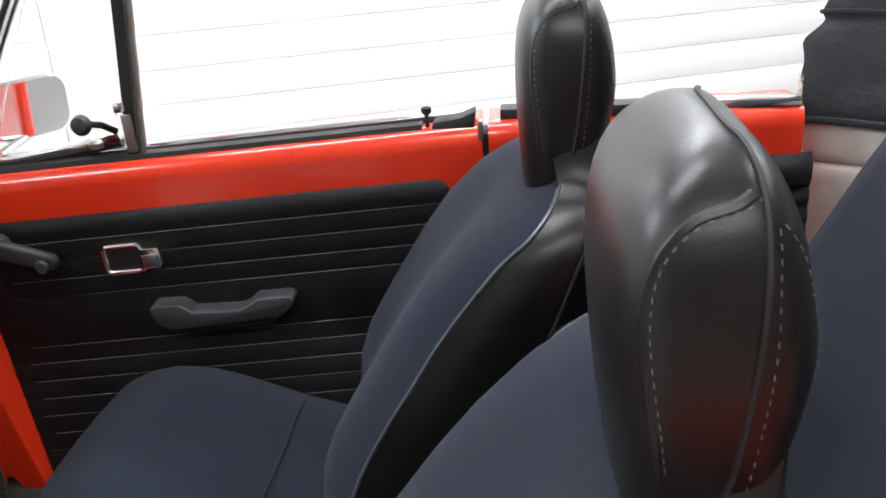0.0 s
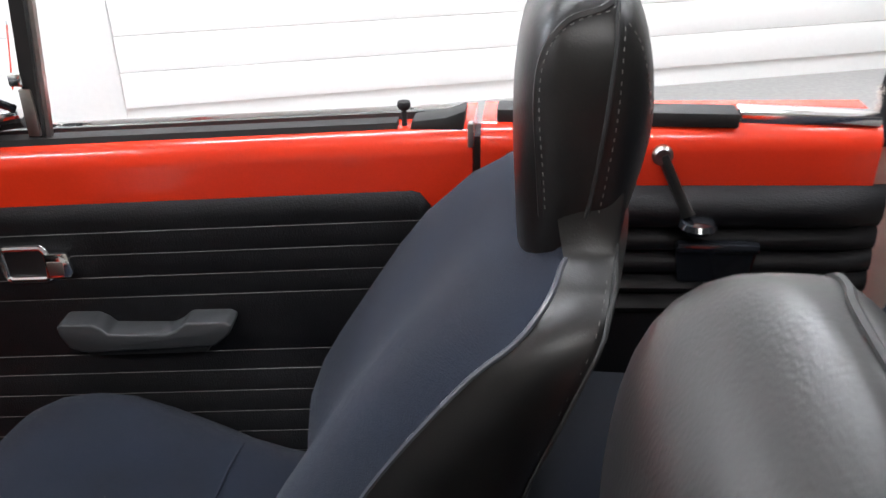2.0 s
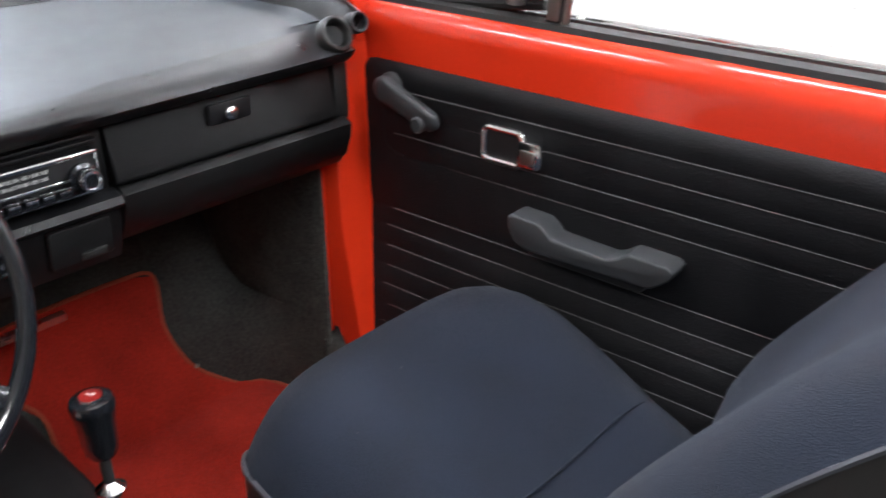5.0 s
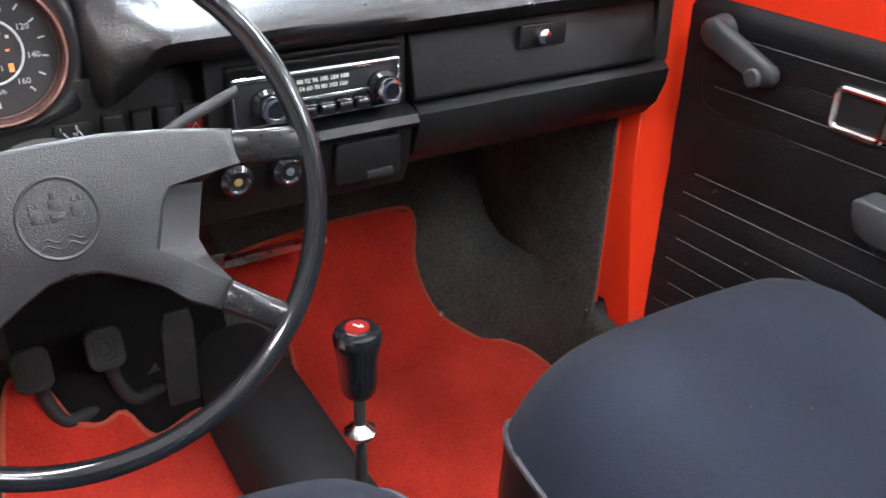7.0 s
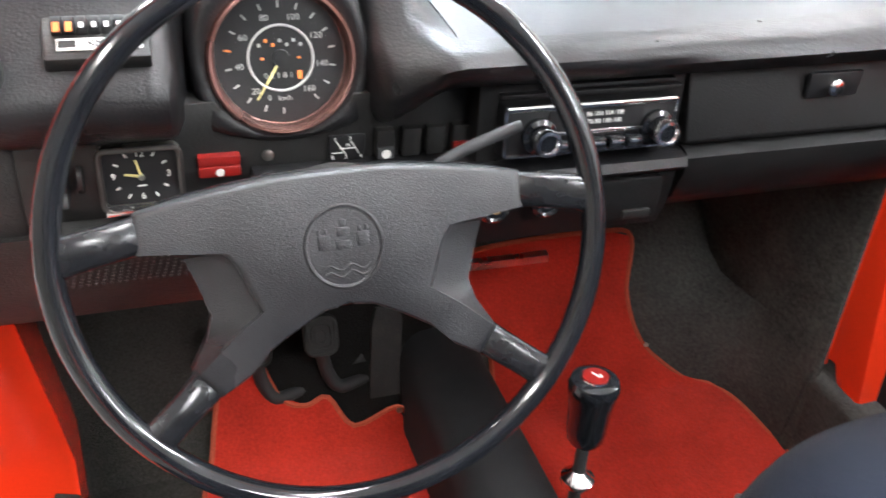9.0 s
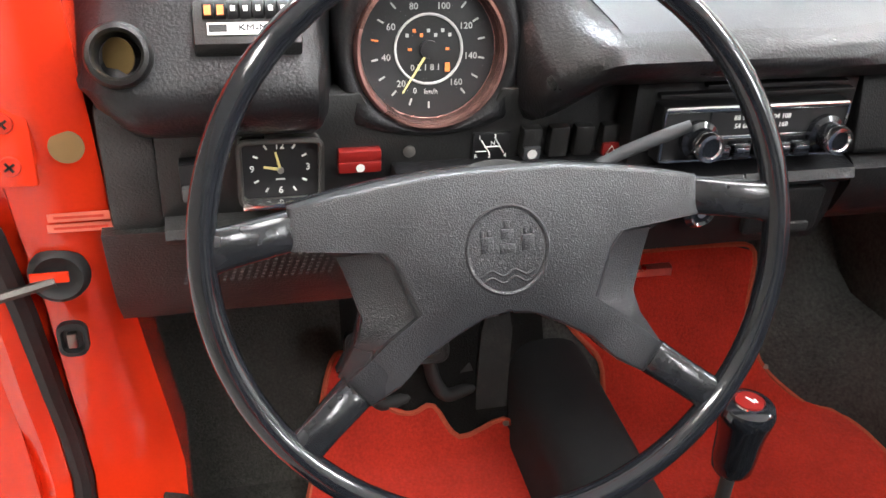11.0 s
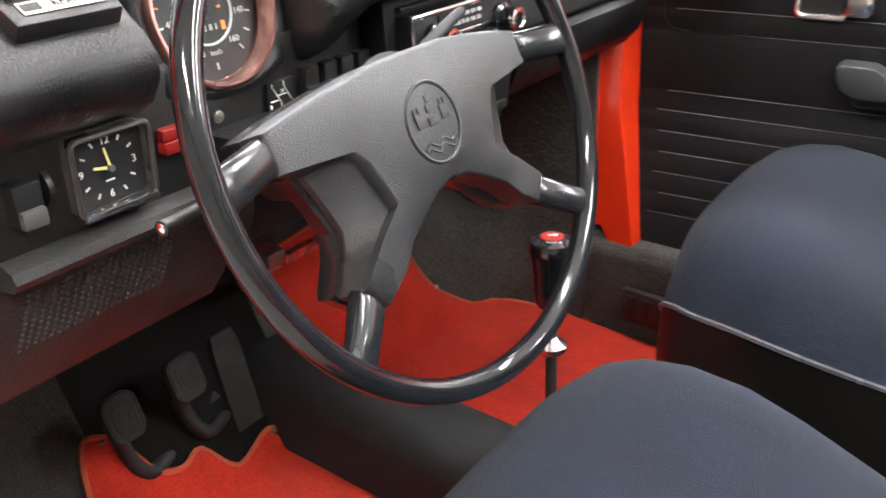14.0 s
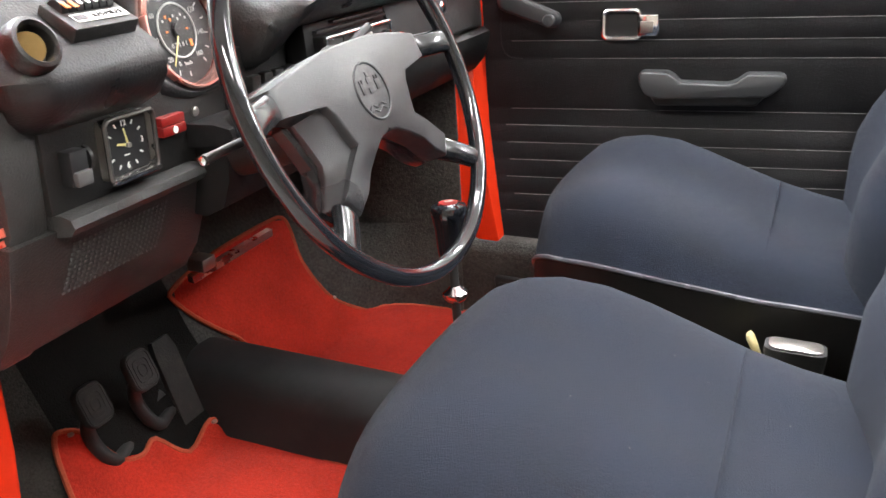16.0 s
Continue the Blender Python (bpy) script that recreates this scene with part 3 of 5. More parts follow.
capsule = [(0.0175 * math.cos(radians(a)), 0.0175 * math.sin(radians(a))) for a in range(75, 286, 15)] + [(length + 0.0145 * math.cos(radians(a)), 0.0145 * math.sin(radians(a))) for a in range(-75, 76, 15)]
cm_ = Matrix.Translation((cp.x, cy - 0.016, cp.z)) @ pose(0, 0, 0, 0, -turn, 0) @ pose(0, 0, 0, 0, 0, 6)
part("crank_arm", loft([[cm_ @ Vector((u * k + length * 0.5 * (1 - k), w, v * k)) for u, v in capsule] for k, w in ((0.86, 0.0), (1.0, -0.003), (1.0, -0.010), (0.9, -0.015), (0.7, -0.017))]), GREYPLASTIC, crank, smooth=50)
part("crank_knob", lathe([(0.0, 0), (0.011, 0), (0.0115, 0.003), (0.009, 0.006), (0.0, 0.0065)], 20, Matrix.Translation((ce.x, cy - 0.036, ce.z)) @ pose(0, 0, 0, 90, 0, 0)), GREYPLASTIC, crank)
# quarter light: post, frame, glass, catch
pb = Vector((-0.483, door_y(-0.48) + 0.030, 0.940))
pt = Vector((-0.425, door_y(-0.47) - 0.005, 1.36))
part("window_post", tube([pb, pb.lerp(pt, 0.5), pt], 0.0125, 4, flat=1.0), RUBBER, door, "black window divider post")
part("post_channel", tube([pb + Vector((0.016, -0.004, 0)), pt + Vector((0.016, -0.004, 0))], 0.005, 6), DULL, door)
part("post_bracket", box((pb.x + 0.004, pb.y - 0.014, 0.978), (0.016, 0.006, 0.06), 0.002), DULL, door, "worn metal bracket")
part("post_clip", box((pb.x - 0.002, pb.y - 0.016, 1.020), (0.018, 0.010, 0.016), 0.002), CHROME, door, "bright metal clip")
qf = spline([pb + Vector((-0.018, 0, 0.032)), (-0.62, door_y(-0.62) + 0.034, 0.953), (-0.70, door_y(-0.77) + 0.034, 0.947), (-0.724, door_y(-0.75) + 0.03, 0.972), (-0.685, door_y(-0.7) + 0.02, 1.05), (-0.60, door_y(-0.6), 1.18), (-0.49, door_y(-0.5) - 0.01, 1.34)], 5)
quarter = part("quarter_light", tube(qf, 0.0065, 8), CHROME, door, "chrome-framed quarter window")
part("quarter_seal", tube([p + Vector((0.0, 0.004, -0.010)) if p.z < 0.99 else p + Vector((-0.012, 0.003, -0.004)) for p in qf], 0.009, 8), RUBBER, quarter)
qg = part("pane", prism([(-0.50, 0.965), (-0.705, 0.952), (-0.60, 1.175), (-0.50, 1.31), (-0.44, 1.34)], door_y(-0.6) + 0.020, door_y(-0.6) + 0.024, "y"), GLASS, quarter)
qg.visible_shadow = False
part("catch_arm", tube([(-0.500, pb.y - 0.012, 0.982), (-0.512, pb.y - 0.03, 0.997), (-0.530, pb.y - 0.034, 1.000)], 0.0055, 8), GLOSS, quarter)
part("catch_knob", lathe([(0.0, -0.013), (0.012, -0.011), (0.0165, 0), (0.012, 0.011), (0.0, 0.013)], 20, Matrix.Translation((-0.540, pb.y - 0.038, 1.000)) @ pose(0, 0, 0, 80, 0, 0)), RUBBER, quarter, "round black catch knob")
part("lock_knob", lathe([(0.0, 0), (0.011, 0), (0.011, 0.008), (0.007, 0.012), (0, 0.013)], 16, Matrix.Translation((-0.535, door_y(-0.53) + 0.018, 0.958))), DULL, door)
# outside mirror
mm = basis((-0.745, 0.73, 0.985), (0.50, 0.866, 0.0), (0.052, -0.03, 0.998), (-0.865, 0.499, 0.06))
mirror = part("side_mirror", loft([[mm @ Vector((u * k, v * k, w)) for u, v in rounded(0.15, 0.105, 0.03)] for k, w in ((0.92, -0.010), (1.0, -0.004), (0.97, 0.012), (0.8, 0.03), (0.4, 0.04))]), CHROME, door, "chrome outside mirror")
part("mirror_glass", prism(rounded(0.142, 0.097, 0.028), -0.0115, -0.0105, "z", 0, mm), MIRROR, mirror, "mirror glass")
part("mirror_stem", tube([mm @ Vector((0, -0.05, 0.01)), (-0.75, 0.68, 0.935), (-0.75, 0.62, 0.93)], 0.008, 8), CHROME, mirror)


# ---- rear side panel, latch and folded roof ----
side = empty("rear_side_panel", (0.31, 0.57, 0.4), "black padded vinyl panel beside the rear seat", "side panel")


def quarter_profile():
    prof = [(0.40, 0.002), (0.50, 0.012), (0.63, 0.014)]
    zs = (0.712, 0.741, 0.770, 0.802, 0.833)
    for z, nxt in zip(zs, zs[1:] + (0.0,)):
        prof += [(z - 0.005, 0.018), (z, 0.006), (z + 0.005, 0.018)]
        if nxt:
            prof.append(((z + nxt) / 2, 0.024))
    return prof + [(0.848, 0.030), (0.866, 0.034), (0.881, 0.024), (0.889, 0.004)]


part("pleated_panel", loft([[(x, door_y(x) + 0.004 - p * (0.4 if x in (0.074, 0.56) else 1), z) for x in (0.074, 0.09, 0.2, 0.3, 0.4, 0.49, 0.52, 0.56)] for z, p in quarter_profile()], close=False), VINYL, side, "pleated black vinyl", smooth=60)
ash = part("ashtray", prism([(-0.052, 0.026), (0.052, 0.026), (0.050, 0.012), (0.043, -0.030), (-0.043, -0.030), (-0.050, 0.012)], -0.014, 0.03, "y", 0.004, Matrix.Translation((0.362, door_y(0.355) - 0.012, 0.797))), GLOSS, side, "glossy black ashtray")
part("lid", box((0.362, door_y(0.355) - 0.030, 0.820), (0.100, 0.018, 0.014), 0.005), GLOSS, ash)
winder = empty("rear_window_winder", (0.29, 0.57, 0.93), "black winder arm with a metal boss and flat knob", "window winder")
wy = door_y(0.29) - 0.012
part("boss", lathe([(0, 0), (0.0125, 0), (0.0125, 0.010), (0.009, 0.014), (0, 0.014)], 20, Matrix.Translation((0.288, wy + 0.012, 0.930)) @ pose(0, 0, 0, 90, 0, 0)), DULL, winder, "brass-coloured boss")
part("arm", tube([(0.288, wy + 0.002, 0.930), (0.305, wy - 0.006, 0.895), (0.322, wy - 0.020, 0.862)], [0.009, 0.009, 0.011], 10, flat=0.45), PLASTIC, winder)
part("knob", lathe([(0, 0), (0.021, 0.001), (0.023, 0.006), (0.019, 0.012), (0.008, 0.014), (0, 0.014)], 24, Matrix.Translation((0.333, wy - 0.024, 0.846))), GLOSS, winder)
part("rear_window_seal", prism([(0.09, 0.960), (0.375, 0.960), (0.375, 0.978), (0.09, 0.979)], door_y(0.2) + 0.012, door_y(0.2) + 0.05, "y", 0.003), RUBBER, car_body, "black rubber seal on the quarter rail")
part("rail_trim", prism([(0.377, 0.960), (0.54, 0.960), (0.54, 0.973), (0.377, 0.977)], door_y(0.4) + 0.012, door_y(0.4) + 0.045, "y", 0.003), CHROME, car_body, "chrome rail trim")

roof = empty("folded_roof", (0.66, 0.35, 0.72), "folded charcoal canvas soft top with a pale lining", "soft top")


def crumple(bm, amount, size):
    for v in bm.verts:
        v.co += amount * Vector(noise.noise_vector(v.co * size))
    return bm


def sweep_back(y):
    """The folded roof reaches forward at the body's side and lies further back in the middle."""
    return lerp(y, ((-0.5, 0.0), (-0.35, 0.26), (0.2, 0.30), (0.50, 0.24), (0.59, 0.10), (0.64, 0.0)))


def swept(bm):
    for v in bm.verts:
        v.co.x += sweep_back(v.co.y)
    return bm


def fold_ring(y):
    """The canvas bundle's section: a hem hanging in front, a fold over it, the bulk behind."""
    w = 0.010 * math.sin(y * 31) + 0.006 * math.sin(y * 13 + 1)
    pts = spline([(0.562, y, 0.926), (0.545, y, 0.934), (0.541 + w * 0.5, y, 0.968), (0.552, y, 1.01), (0.566 - w, y, 1.045), (0.580, y, 1.075), (0.576, y, 1.092), (0.586, y, 1.118), (0.61, y, 1.135), (0.70, y, 1.15), (0.82, y, 1.14), (0.9, y, 1.05), (0.9, y, 0.95), (0.72, y, 0.935), (0.60, y, 0.934)], 4)
    return pts


bm = loft([fold_ring(0.645 - 0.016 * i) for i in range(74)])
for v in bm.verts:
    v.co += 0.011 * Vector(noise.noise_vector(v.co * 12)) + 0.0055 * Vector(noise.noise_vector(v.co * 34)) + 0.002 * Vector(noise.noise_vector(v.co * 90))
canvas = part("canvas", swept(bm), CANVAS, roof, "charcoal canvas, folded and creased", smooth=80)
part("hem", swept(crumple(tube([(0.574, 0.648 - 0.02 * i, 1.088 + 0.002 * math.sin(i)) for i in range(58)], 0.004, 6), 0.008, 12)), CANVAS, canvas, "stitched canvas hem")
part("lower_hem", swept(crumple(tube([(0.543, 0.648 - 0.02 * i, 0.930 + 0.003 * math.sin(i * 1.3)) for i in range(58)], 0.0055, 6), 0.008, 12)), CANVAS, canvas)
rnd = random.Random(4)
fray = []
for i in range(60):
    p = Vector((0.5475 + 0.004 * rnd.random(), 0.634 + 0.012 * rnd.random(), 0.955 + 0.04 * rnd.random()))
    q = Vector((0.001 * rnd.random() - 0.002, 0.018 * (rnd.random() - 0.5), 0.018 * (rnd.random() - 0.4)))
    fray.append(tube([p, p + q * 0.5 + Vector((-0.002, 0, 0.001)), p + q], 0.0004, 4))
tagged(part("frayed_threads", join(*fray), LINER, canvas, "pale frayed threads at the corner"), kind="stuff")
rings = []
for i in range(61):
    y = 0.650 - 0.02 * i
    rings.append(spline([(0.552, y, 0.60), (0.556, y, 0.70), (0.560, y, 0.80), (0.556, y, 0.838), (0.562, y, 0.850), (0.578, y, 0.856), (0.564, y, 0.864), (0.556, y, 0.90), (0.560, y, 0.95), (0.62, y, 0.95), (0.62, y, 0.60)], 3))
part("lining", swept(crumple(crumple(loft(rings), 0.007, 9), 0.003, 40)), LINER, roof, "pale grey padded roof lining", smooth=80)


# ---- seats ----
def seat_rows():
    """Rows up the backrest: height, half width, edge of the cloth, bulge, rear."""
    return ((0.47, 0.195, -0.092, 0.050, 0.000), (0.53, 0.215, -0.098, 0.052, 0.030), (0.60, 0.228, -0.094, 0.057, 0.062), (0.64, 0.232, -0.086, 0.061, 0.078), (0.68, 0.233, -0.071, 0.061, 0.092), (0.72, 0.233, -0.050, 0.059, 0.105), (0.76, 0.232, -0.026, 0.058, 0.117),
            (0.80, 0.231, 0.000, 0.059, 0.129), (0.84, 0.229, 0.025, 0.058, 0.141), (0.885, 0.226, 0.058, 0.057, 0.159), (0.93, 0.218, 0.097, 0.048, 0.178), (0.955, 0.205, 0.128, 0.040, 0.189), (0.972, 0.180, 0.147, 0.030, 0.195), (0.982, 0.155, 0.157, 0.022, 0.199), (0.988, 0.128, 0.163, 0.014, 0.201))


def stitches(line, gap=0.0064, long=0.0030, thick=0.00050):
    """Short threads along a line of points."""
    out, gone = [], 0.0
    for p, q in zip(line, line[1:]):
        gone += (q - p).length
        if gone > gap:
            gone = 0.0
            out.append(tube([p, p + (q - p).normalized() * long], thick, 5))
    return out


def front_seat(cy, back_y, head_y, lean=0.0, plump=0.0, setback=0.0):
    """A tombstone seat: cushion about y = cy, backrest about back_y, headrest about head_y."""
    seat = empty("front_seat", (-0.3, cy, 0.25), "navy cloth front seat with black leatherette sides and built-in headrest", "car seat", "front seats")

    def recline(z):
        return lean * lerp(z, ((0.5, 0), (0.6, 0.008), (0.77, 0.050), (0.88, 0.058), (0.95, 0.052), (1.0, 0.046)))

    def tip(z):
        return lean * lerp(z, ((0.88, 0.058), (0.95, 0.052), (1.0, 0.047), (1.06, 0.046), (1.2, 0.044)))

    def mid(z):
        return lerp(z, ((0.50, cy), (0.62, back_y), (0.94, back_y), (1.0, head_y)))

    rows = [(z, hw, xe + recline(z), bul, xr + recline(z)) for z, hw, xe, bul, xr in seat_rows()]
    cloth, shell = [], []
    neck = [(z, hw, xf + tip(z), 0, xb + tip(z)) for z, hw, xf, xb in ((1.0, 0.113, 0.160, 0.203), (1.02, 0.108, 0.156, 0.206), (1.05, 0.100, 0.155, 0.208), (1.075, 0.094, 0.155, 0.208))]
    for z, hw, xe, bul, xr in rows + neck:
        cm0 = mid(z)
        line = []
        for i in range(25):
            u = -1 + i / 12
            b = bul * (1 - abs(u) ** 6) - 0.60 * bul * math.exp(-(u / 0.5) ** 2) * (1 if z < 0.94 else 0.5)
            line.append((xe - b, cm0 + hw * u, z))
        if bul:
            cloth.append(line)
        side_ = [(xe + (xr - xe) * f, hw * (1 + 0.03 * math.sin(math.pi * f))) for f in (0.0, 0.12, 0.3, 0.5, 0.7, 0.88, 0.97)] + [(xr + 0.002, hw * 0.985)]
        back_ = [(xr + (0.004 + 0.016 * (1 - u * u)) * (1 if z < 0.99 else 0.2), hw * u) for u in (0.95, 0.8, 0.55, 0.28, 0.0)]
        half = side_ + back_
        shell.append([(x, cm0 - y, z) for x, y in half] + [(x, cm0 + y, z) for x, y in half[-2::-1]])
    back = part("backrest", loft(cloth, close=False), CLOTH, seat, "dark navy stretch cloth backrest", smooth=80)
    shell_part = part("backrest_shell", loft(shell, close=False), LEATHER, seat, "black leatherette back and sides", smooth=80)
    part("backrest_top", loft([cloth[-1]] + [[(p[0] + dx, p[1] * k + head_y * (1 - k), p[2] + dz) for p in cloth[-1]] for k, dx, dz in ((0.93, 0.004, 0.006), (0.82, 0.014, 0.010), (0.65, 0.032, 0.012))], close=False), CLOTH, seat, smooth=80)
    for sgn in (-1, 1):
        part("piping", tube(spline([(xe2 - 0.001, mid(z2) + sgn * hw2 * 1.004, z2) for z2, hw2, xe2, b2, x2 in rows] + [(0.172 + tip(1.0), head_y + sgn * 0.112, 0.994)], 3), 0.0025, 6), GREYTRIM, seat, "grey piping along the seat's edge")
        edge_ = spline([(x2 + 0.001, mid(z2) + sgn * hw2 * 0.996, z2) for z2, hw2, xe2, b2, x2 in rows + neck[:1]], 8)
        part("rear_seam", tube(edge_, 0.0019, 6), RUBBER, shell_part, "raised black seam")
        tagged(part("side_stitching", join(*stitches([p + Vector((-0.006, sgn * 0.0012, 0)) for p in edge_], 0.008, 0.0036, 0.00045)), STITCH, shell_part, "pale stitches"), kind="stuff")
    # headrest
    HR = ((0.90, 0.094, 0.140, 0.180), (0.94, 0.099, 0.128, 0.195), (0.97, 0.103, 0.124, 0.205), (1.0, 0.107, 0.122, 0.213), (1.03, 0.110, 0.120, 0.221), (1.08, 0.112, 0.118, 0.230), (1.12, 0.109, 0.119, 0.228), (1.15, 0.103, 0.124, 0.222), (1.172, 0.092, 0.134, 0.214), (1.186, 0.077, 0.149, 0.205), (1.194, 0.058, 0.163, 0.196), (1.198, 0.034, 0.172, 0.187), (1.199, 0.008, 0.177, 0.182))

    def hp(z, deg, out=0.0):
        """A place on the headrest: degrees from its front, towards +y."""
        hw, xf, xb = (smooth_table(z, [(r[0], r[k]) for r in HR]) for k in (1, 2, 3))
        hw += 0.006 * lean
        u = radians(deg)
        c, q = math.cos(u), math.sin(u)
        e = 0.55
        return Vector(((xf + xb) / 2 - ((xb - xf) / 2 + out) * math.copysign(abs(c) ** e, c) + tip(z), head_y + (hw + out) * math.copysign(abs(q) ** e, q), z + out * 0.3 - 0.019 * lean * min(1, max(0, (z - 0.98) / 0.14))))

    hz = [0.90, 0.93, 0.96, 0.98, 1.0, 1.02, 1.03, 1.042, 1.055, 1.07, 1.085, 1.10, 1.112, 1.125, 1.137, 1.15, 1.161, 1.170, 1.178, 1.184, 1.189, 1.192, 1.1945, 1.1965, 1.198, 1.1988, 1.199]
    head = part("headrest", loft([[hp(z, 6 * j) for j in range(60)] for z in hz]), LEATHER, seat, "shiny black leatherette headrest", smooth=80)
    seam = [hp(z, a, 0.0006) for z, a in ((0.985, 92), (1.01, 92), (1.04, 93), (1.10, 95), (1.13, 98), (1.148, 101), (1.162, 103), (1.172, 105), (1.182, 108), (1.190, 112), (1.195, 118), (1.198, 128))]
    far = [hp(z, -a, 0.0006) for z, a in ((0.985, 92), (1.01, 92), (1.04, 93), (1.10, 95), (1.13, 98), (1.148, 101), (1.162, 103), (1.172, 105), (1.182, 108), (1.190, 112), (1.195, 118), (1.198, 128))]
    part("seam", tube(spline(seam + far[::-1], 4), 0.0018, 6), RUBBER, head, "raised black seam over the headrest")
    EDGE = ((1.02, 76), (1.05, 72.5), (1.10, 66), (1.13, 65), (1.148, 69), (1.160, 77), (1.169, 88), (1.174, 97), (1.178, 106))
    for sgn in (-1, 1):
        part("edge_fold", tube(spline([hp(z, sgn * (a - 5), -0.0036) for z, a in EDGE], 4), 0.0048, 8), LEATHER, head)
    st = []
    for sgn in (-1, 1):
        for path in (EDGE, ((0.99, 99), (1.04, 99), (1.10, 101), (1.148, 107), (1.166, 112)), ((0.99, 140), (1.08, 140), (1.12, 138), (1.15, 130), (1.168, 114))):
            line = [p for p in spline([hp(z, sgn * a, 0.0004) for z, a in path], 24)]
            st += stitches(line)
    tagged(part("stitching", join(*st), STITCH, head, "pale stitches"), kind="stuff")
    # cushion
    top, rim = [], []
    for x, hw, zc, ze in ((-0.546, 0.150, 0.480, 0.468), (-0.552, 0.180, 0.524, 0.494), (-0.543, 0.204, 0.556, 0.514), (-0.522, 0.225, 0.576, 0.527), (-0.49, 0.236, 0.588, 0.530), (-0.45, 0.243, 0.594, 0.532), (-0.40, 0.246, 0.590, 0.529), (-0.35, 0.241, 0.578, 0.522), (-0.29, 0.229, 0.562, 0.512), (-0.235, 0.216, 0.549, 0.502), (-0.18, 0.206, 0.539, 0.497), (-0.10, 0.200, 0.528, 0.492), (-0.04, 0.195, 0.52, 0.486)):
        x += setback * min(1, max(0, (-0.2 - x) / 0.2))
        line = []
        for i in range(25):
            u = -1 + i / 12
            line.append((x + 0.010 * u * u * (1 if x < -0.5 else 0), cy + hw * u, ze + (zc + plump * min(1, (0.0 - x) / 0.4) - ze) * (1 - abs(u) ** 5.5) - 0.006 * math.exp(-(u / 0.4) ** 2) * (1 if x > -0.45 else 0)))
        top.append(line)
        rim.append((line[0], line[-1]))
    part("cushion", loft(top, close=False), CLOTH, seat, "dark navy stretch cloth cushion", smooth=80)
    loop = [r[0] for r in rim[::-1]] + [(-0.549 + setback, cy - 0.10, 0.470), (-0.550 + setback, cy, 0.470), (-0.549 + setback, cy + 0.10, 0.470)] + [r[1] for r in rim]
    skirt = []
    for k, z in ((1.0, None), (1.0, 0.45), (0.985, 0.40), (0.95, 0.355)):
        skirt.append([(-0.3 + (p[0] + 0.3) * k, cy + (p[1] - cy) * k, p[2] if z is None else z) for p in loop])
    part("cushion_side", loft(skirt, close=False), LEATHER, seat, "black leatherette cushion side", smooth=70)
    part("piping", tube(spline(loop, 3), 0.0034, 6), GREYTRIM, seat, "grey piping round the cushion")
    part("cross_seam", tube(spline([(-0.235, cy + 0.21 * u, 0.5025 + (0.0475 + plump * 0.5875) * (1 - abs(u) ** 5.5) - 0.006 * math.exp(-(u / 0.4) ** 2)) for u in (-0.98, -0.8, -0.5, 0, 0.5, 0.8, 0.98)], 4), 0.0016, 6), CLOTH, seat)
    rnd = random.Random(int(1000 * cy) + 7)
    specks = []
    for k in range(11):
        i_, j_ = rnd.randrange(3, 10), rnd.randrange(3, 22)
        a, c = Vector(top[i_][j_]), Vector(top[i_ + 1][j_])
        p = a.lerp(c, rnd.random()) + Vector((0, 0, 0.0004))
        specks.append(tube([p, p + Vector((rnd.uniform(-1, 1), rnd.uniform(-1, 1), 0.1)).normalized() * rnd.uniform(0.0008, 0.003)], rnd.uniform(0.00015, 0.0003), 4))
    tagged(part("lint", join(*specks), STITCH, seat, "tiny pale specks of lint"), kind="stuff")
    for sgn in (-1, 1):
        part("seat_rail", box((-0.28, cy + sgn * 0.17, 0.275), (0.46, 0.03, 0.15), 0.005), PLASTIC, seat)
        part("recliner_knob", lathe([(0, 0), (0.016, 0), (0.017, 0.008), (0.012, 0.014), (0, 0.014)], 20, Matrix.Translation((-0.40, cy + sgn * 0.238, 0.43)) @ pose(0, 0, 0, -90 * sgn, 0, 0)), PLASTIC, seat)
    return seat


front_seat(0.300, 0.318, 0.300, 0.0, 0.024)
front_seat(-0.290, -0.268, -0.248, 1.0, 0.002, 0.010)

rear = empty("bench_seat", (0.35, 0, 0.3), "dark navy cloth rear bench seat", "car seat")
part("cushion", loft([[(x, -0.46, z - 0.08), (x, -0.45, z - 0.01), (x, -0.2, z), (x, 0, z - 0.006), (x, 0.2, z), (x, 0.522, z - 0.008), (x, 0.535, z - 0.08)] for x, z in ((0.12, 0.42), (0.125, 0.56), (0.145, 0.625), (0.19, 0.655), (0.26, 0.655), (0.34, 0.628), (0.44, 0.60))], close=False), CLOTH, rear, smooth=80)
part("backrest", loft([[(x + 0.05, -0.46, z), (x + 0.008, -0.45, z), (x, -0.4, z), (x - 0.006, 0, z), (x, 0.38, z), (x + 0.008, 0.425, z), (x + 0.05, 0.435, z)] for x, z in ((0.36, 0.50), (0.39, 0.56), (0.43, 0.66), (0.495, 0.79), (0.56, 0.91), (0.59, 0.96), (0.63, 0.98))], close=False), CLOTH, rear, smooth=80)


# ---- dashboard ----
dash = empty("dashboard", (-0.85, -0.03, 0.70), "padded black vinyl dashboard with a plain plastic facia", "dashboard")


def lip_shift(y):
    """The pad's upper edge draws back towards the passenger's door."""
    return lerp(y, ((-0.15, 0.012), (0.04, 0.006), (0.10, -0.003), (0.25, -0.016), (0.43, -0.036)))


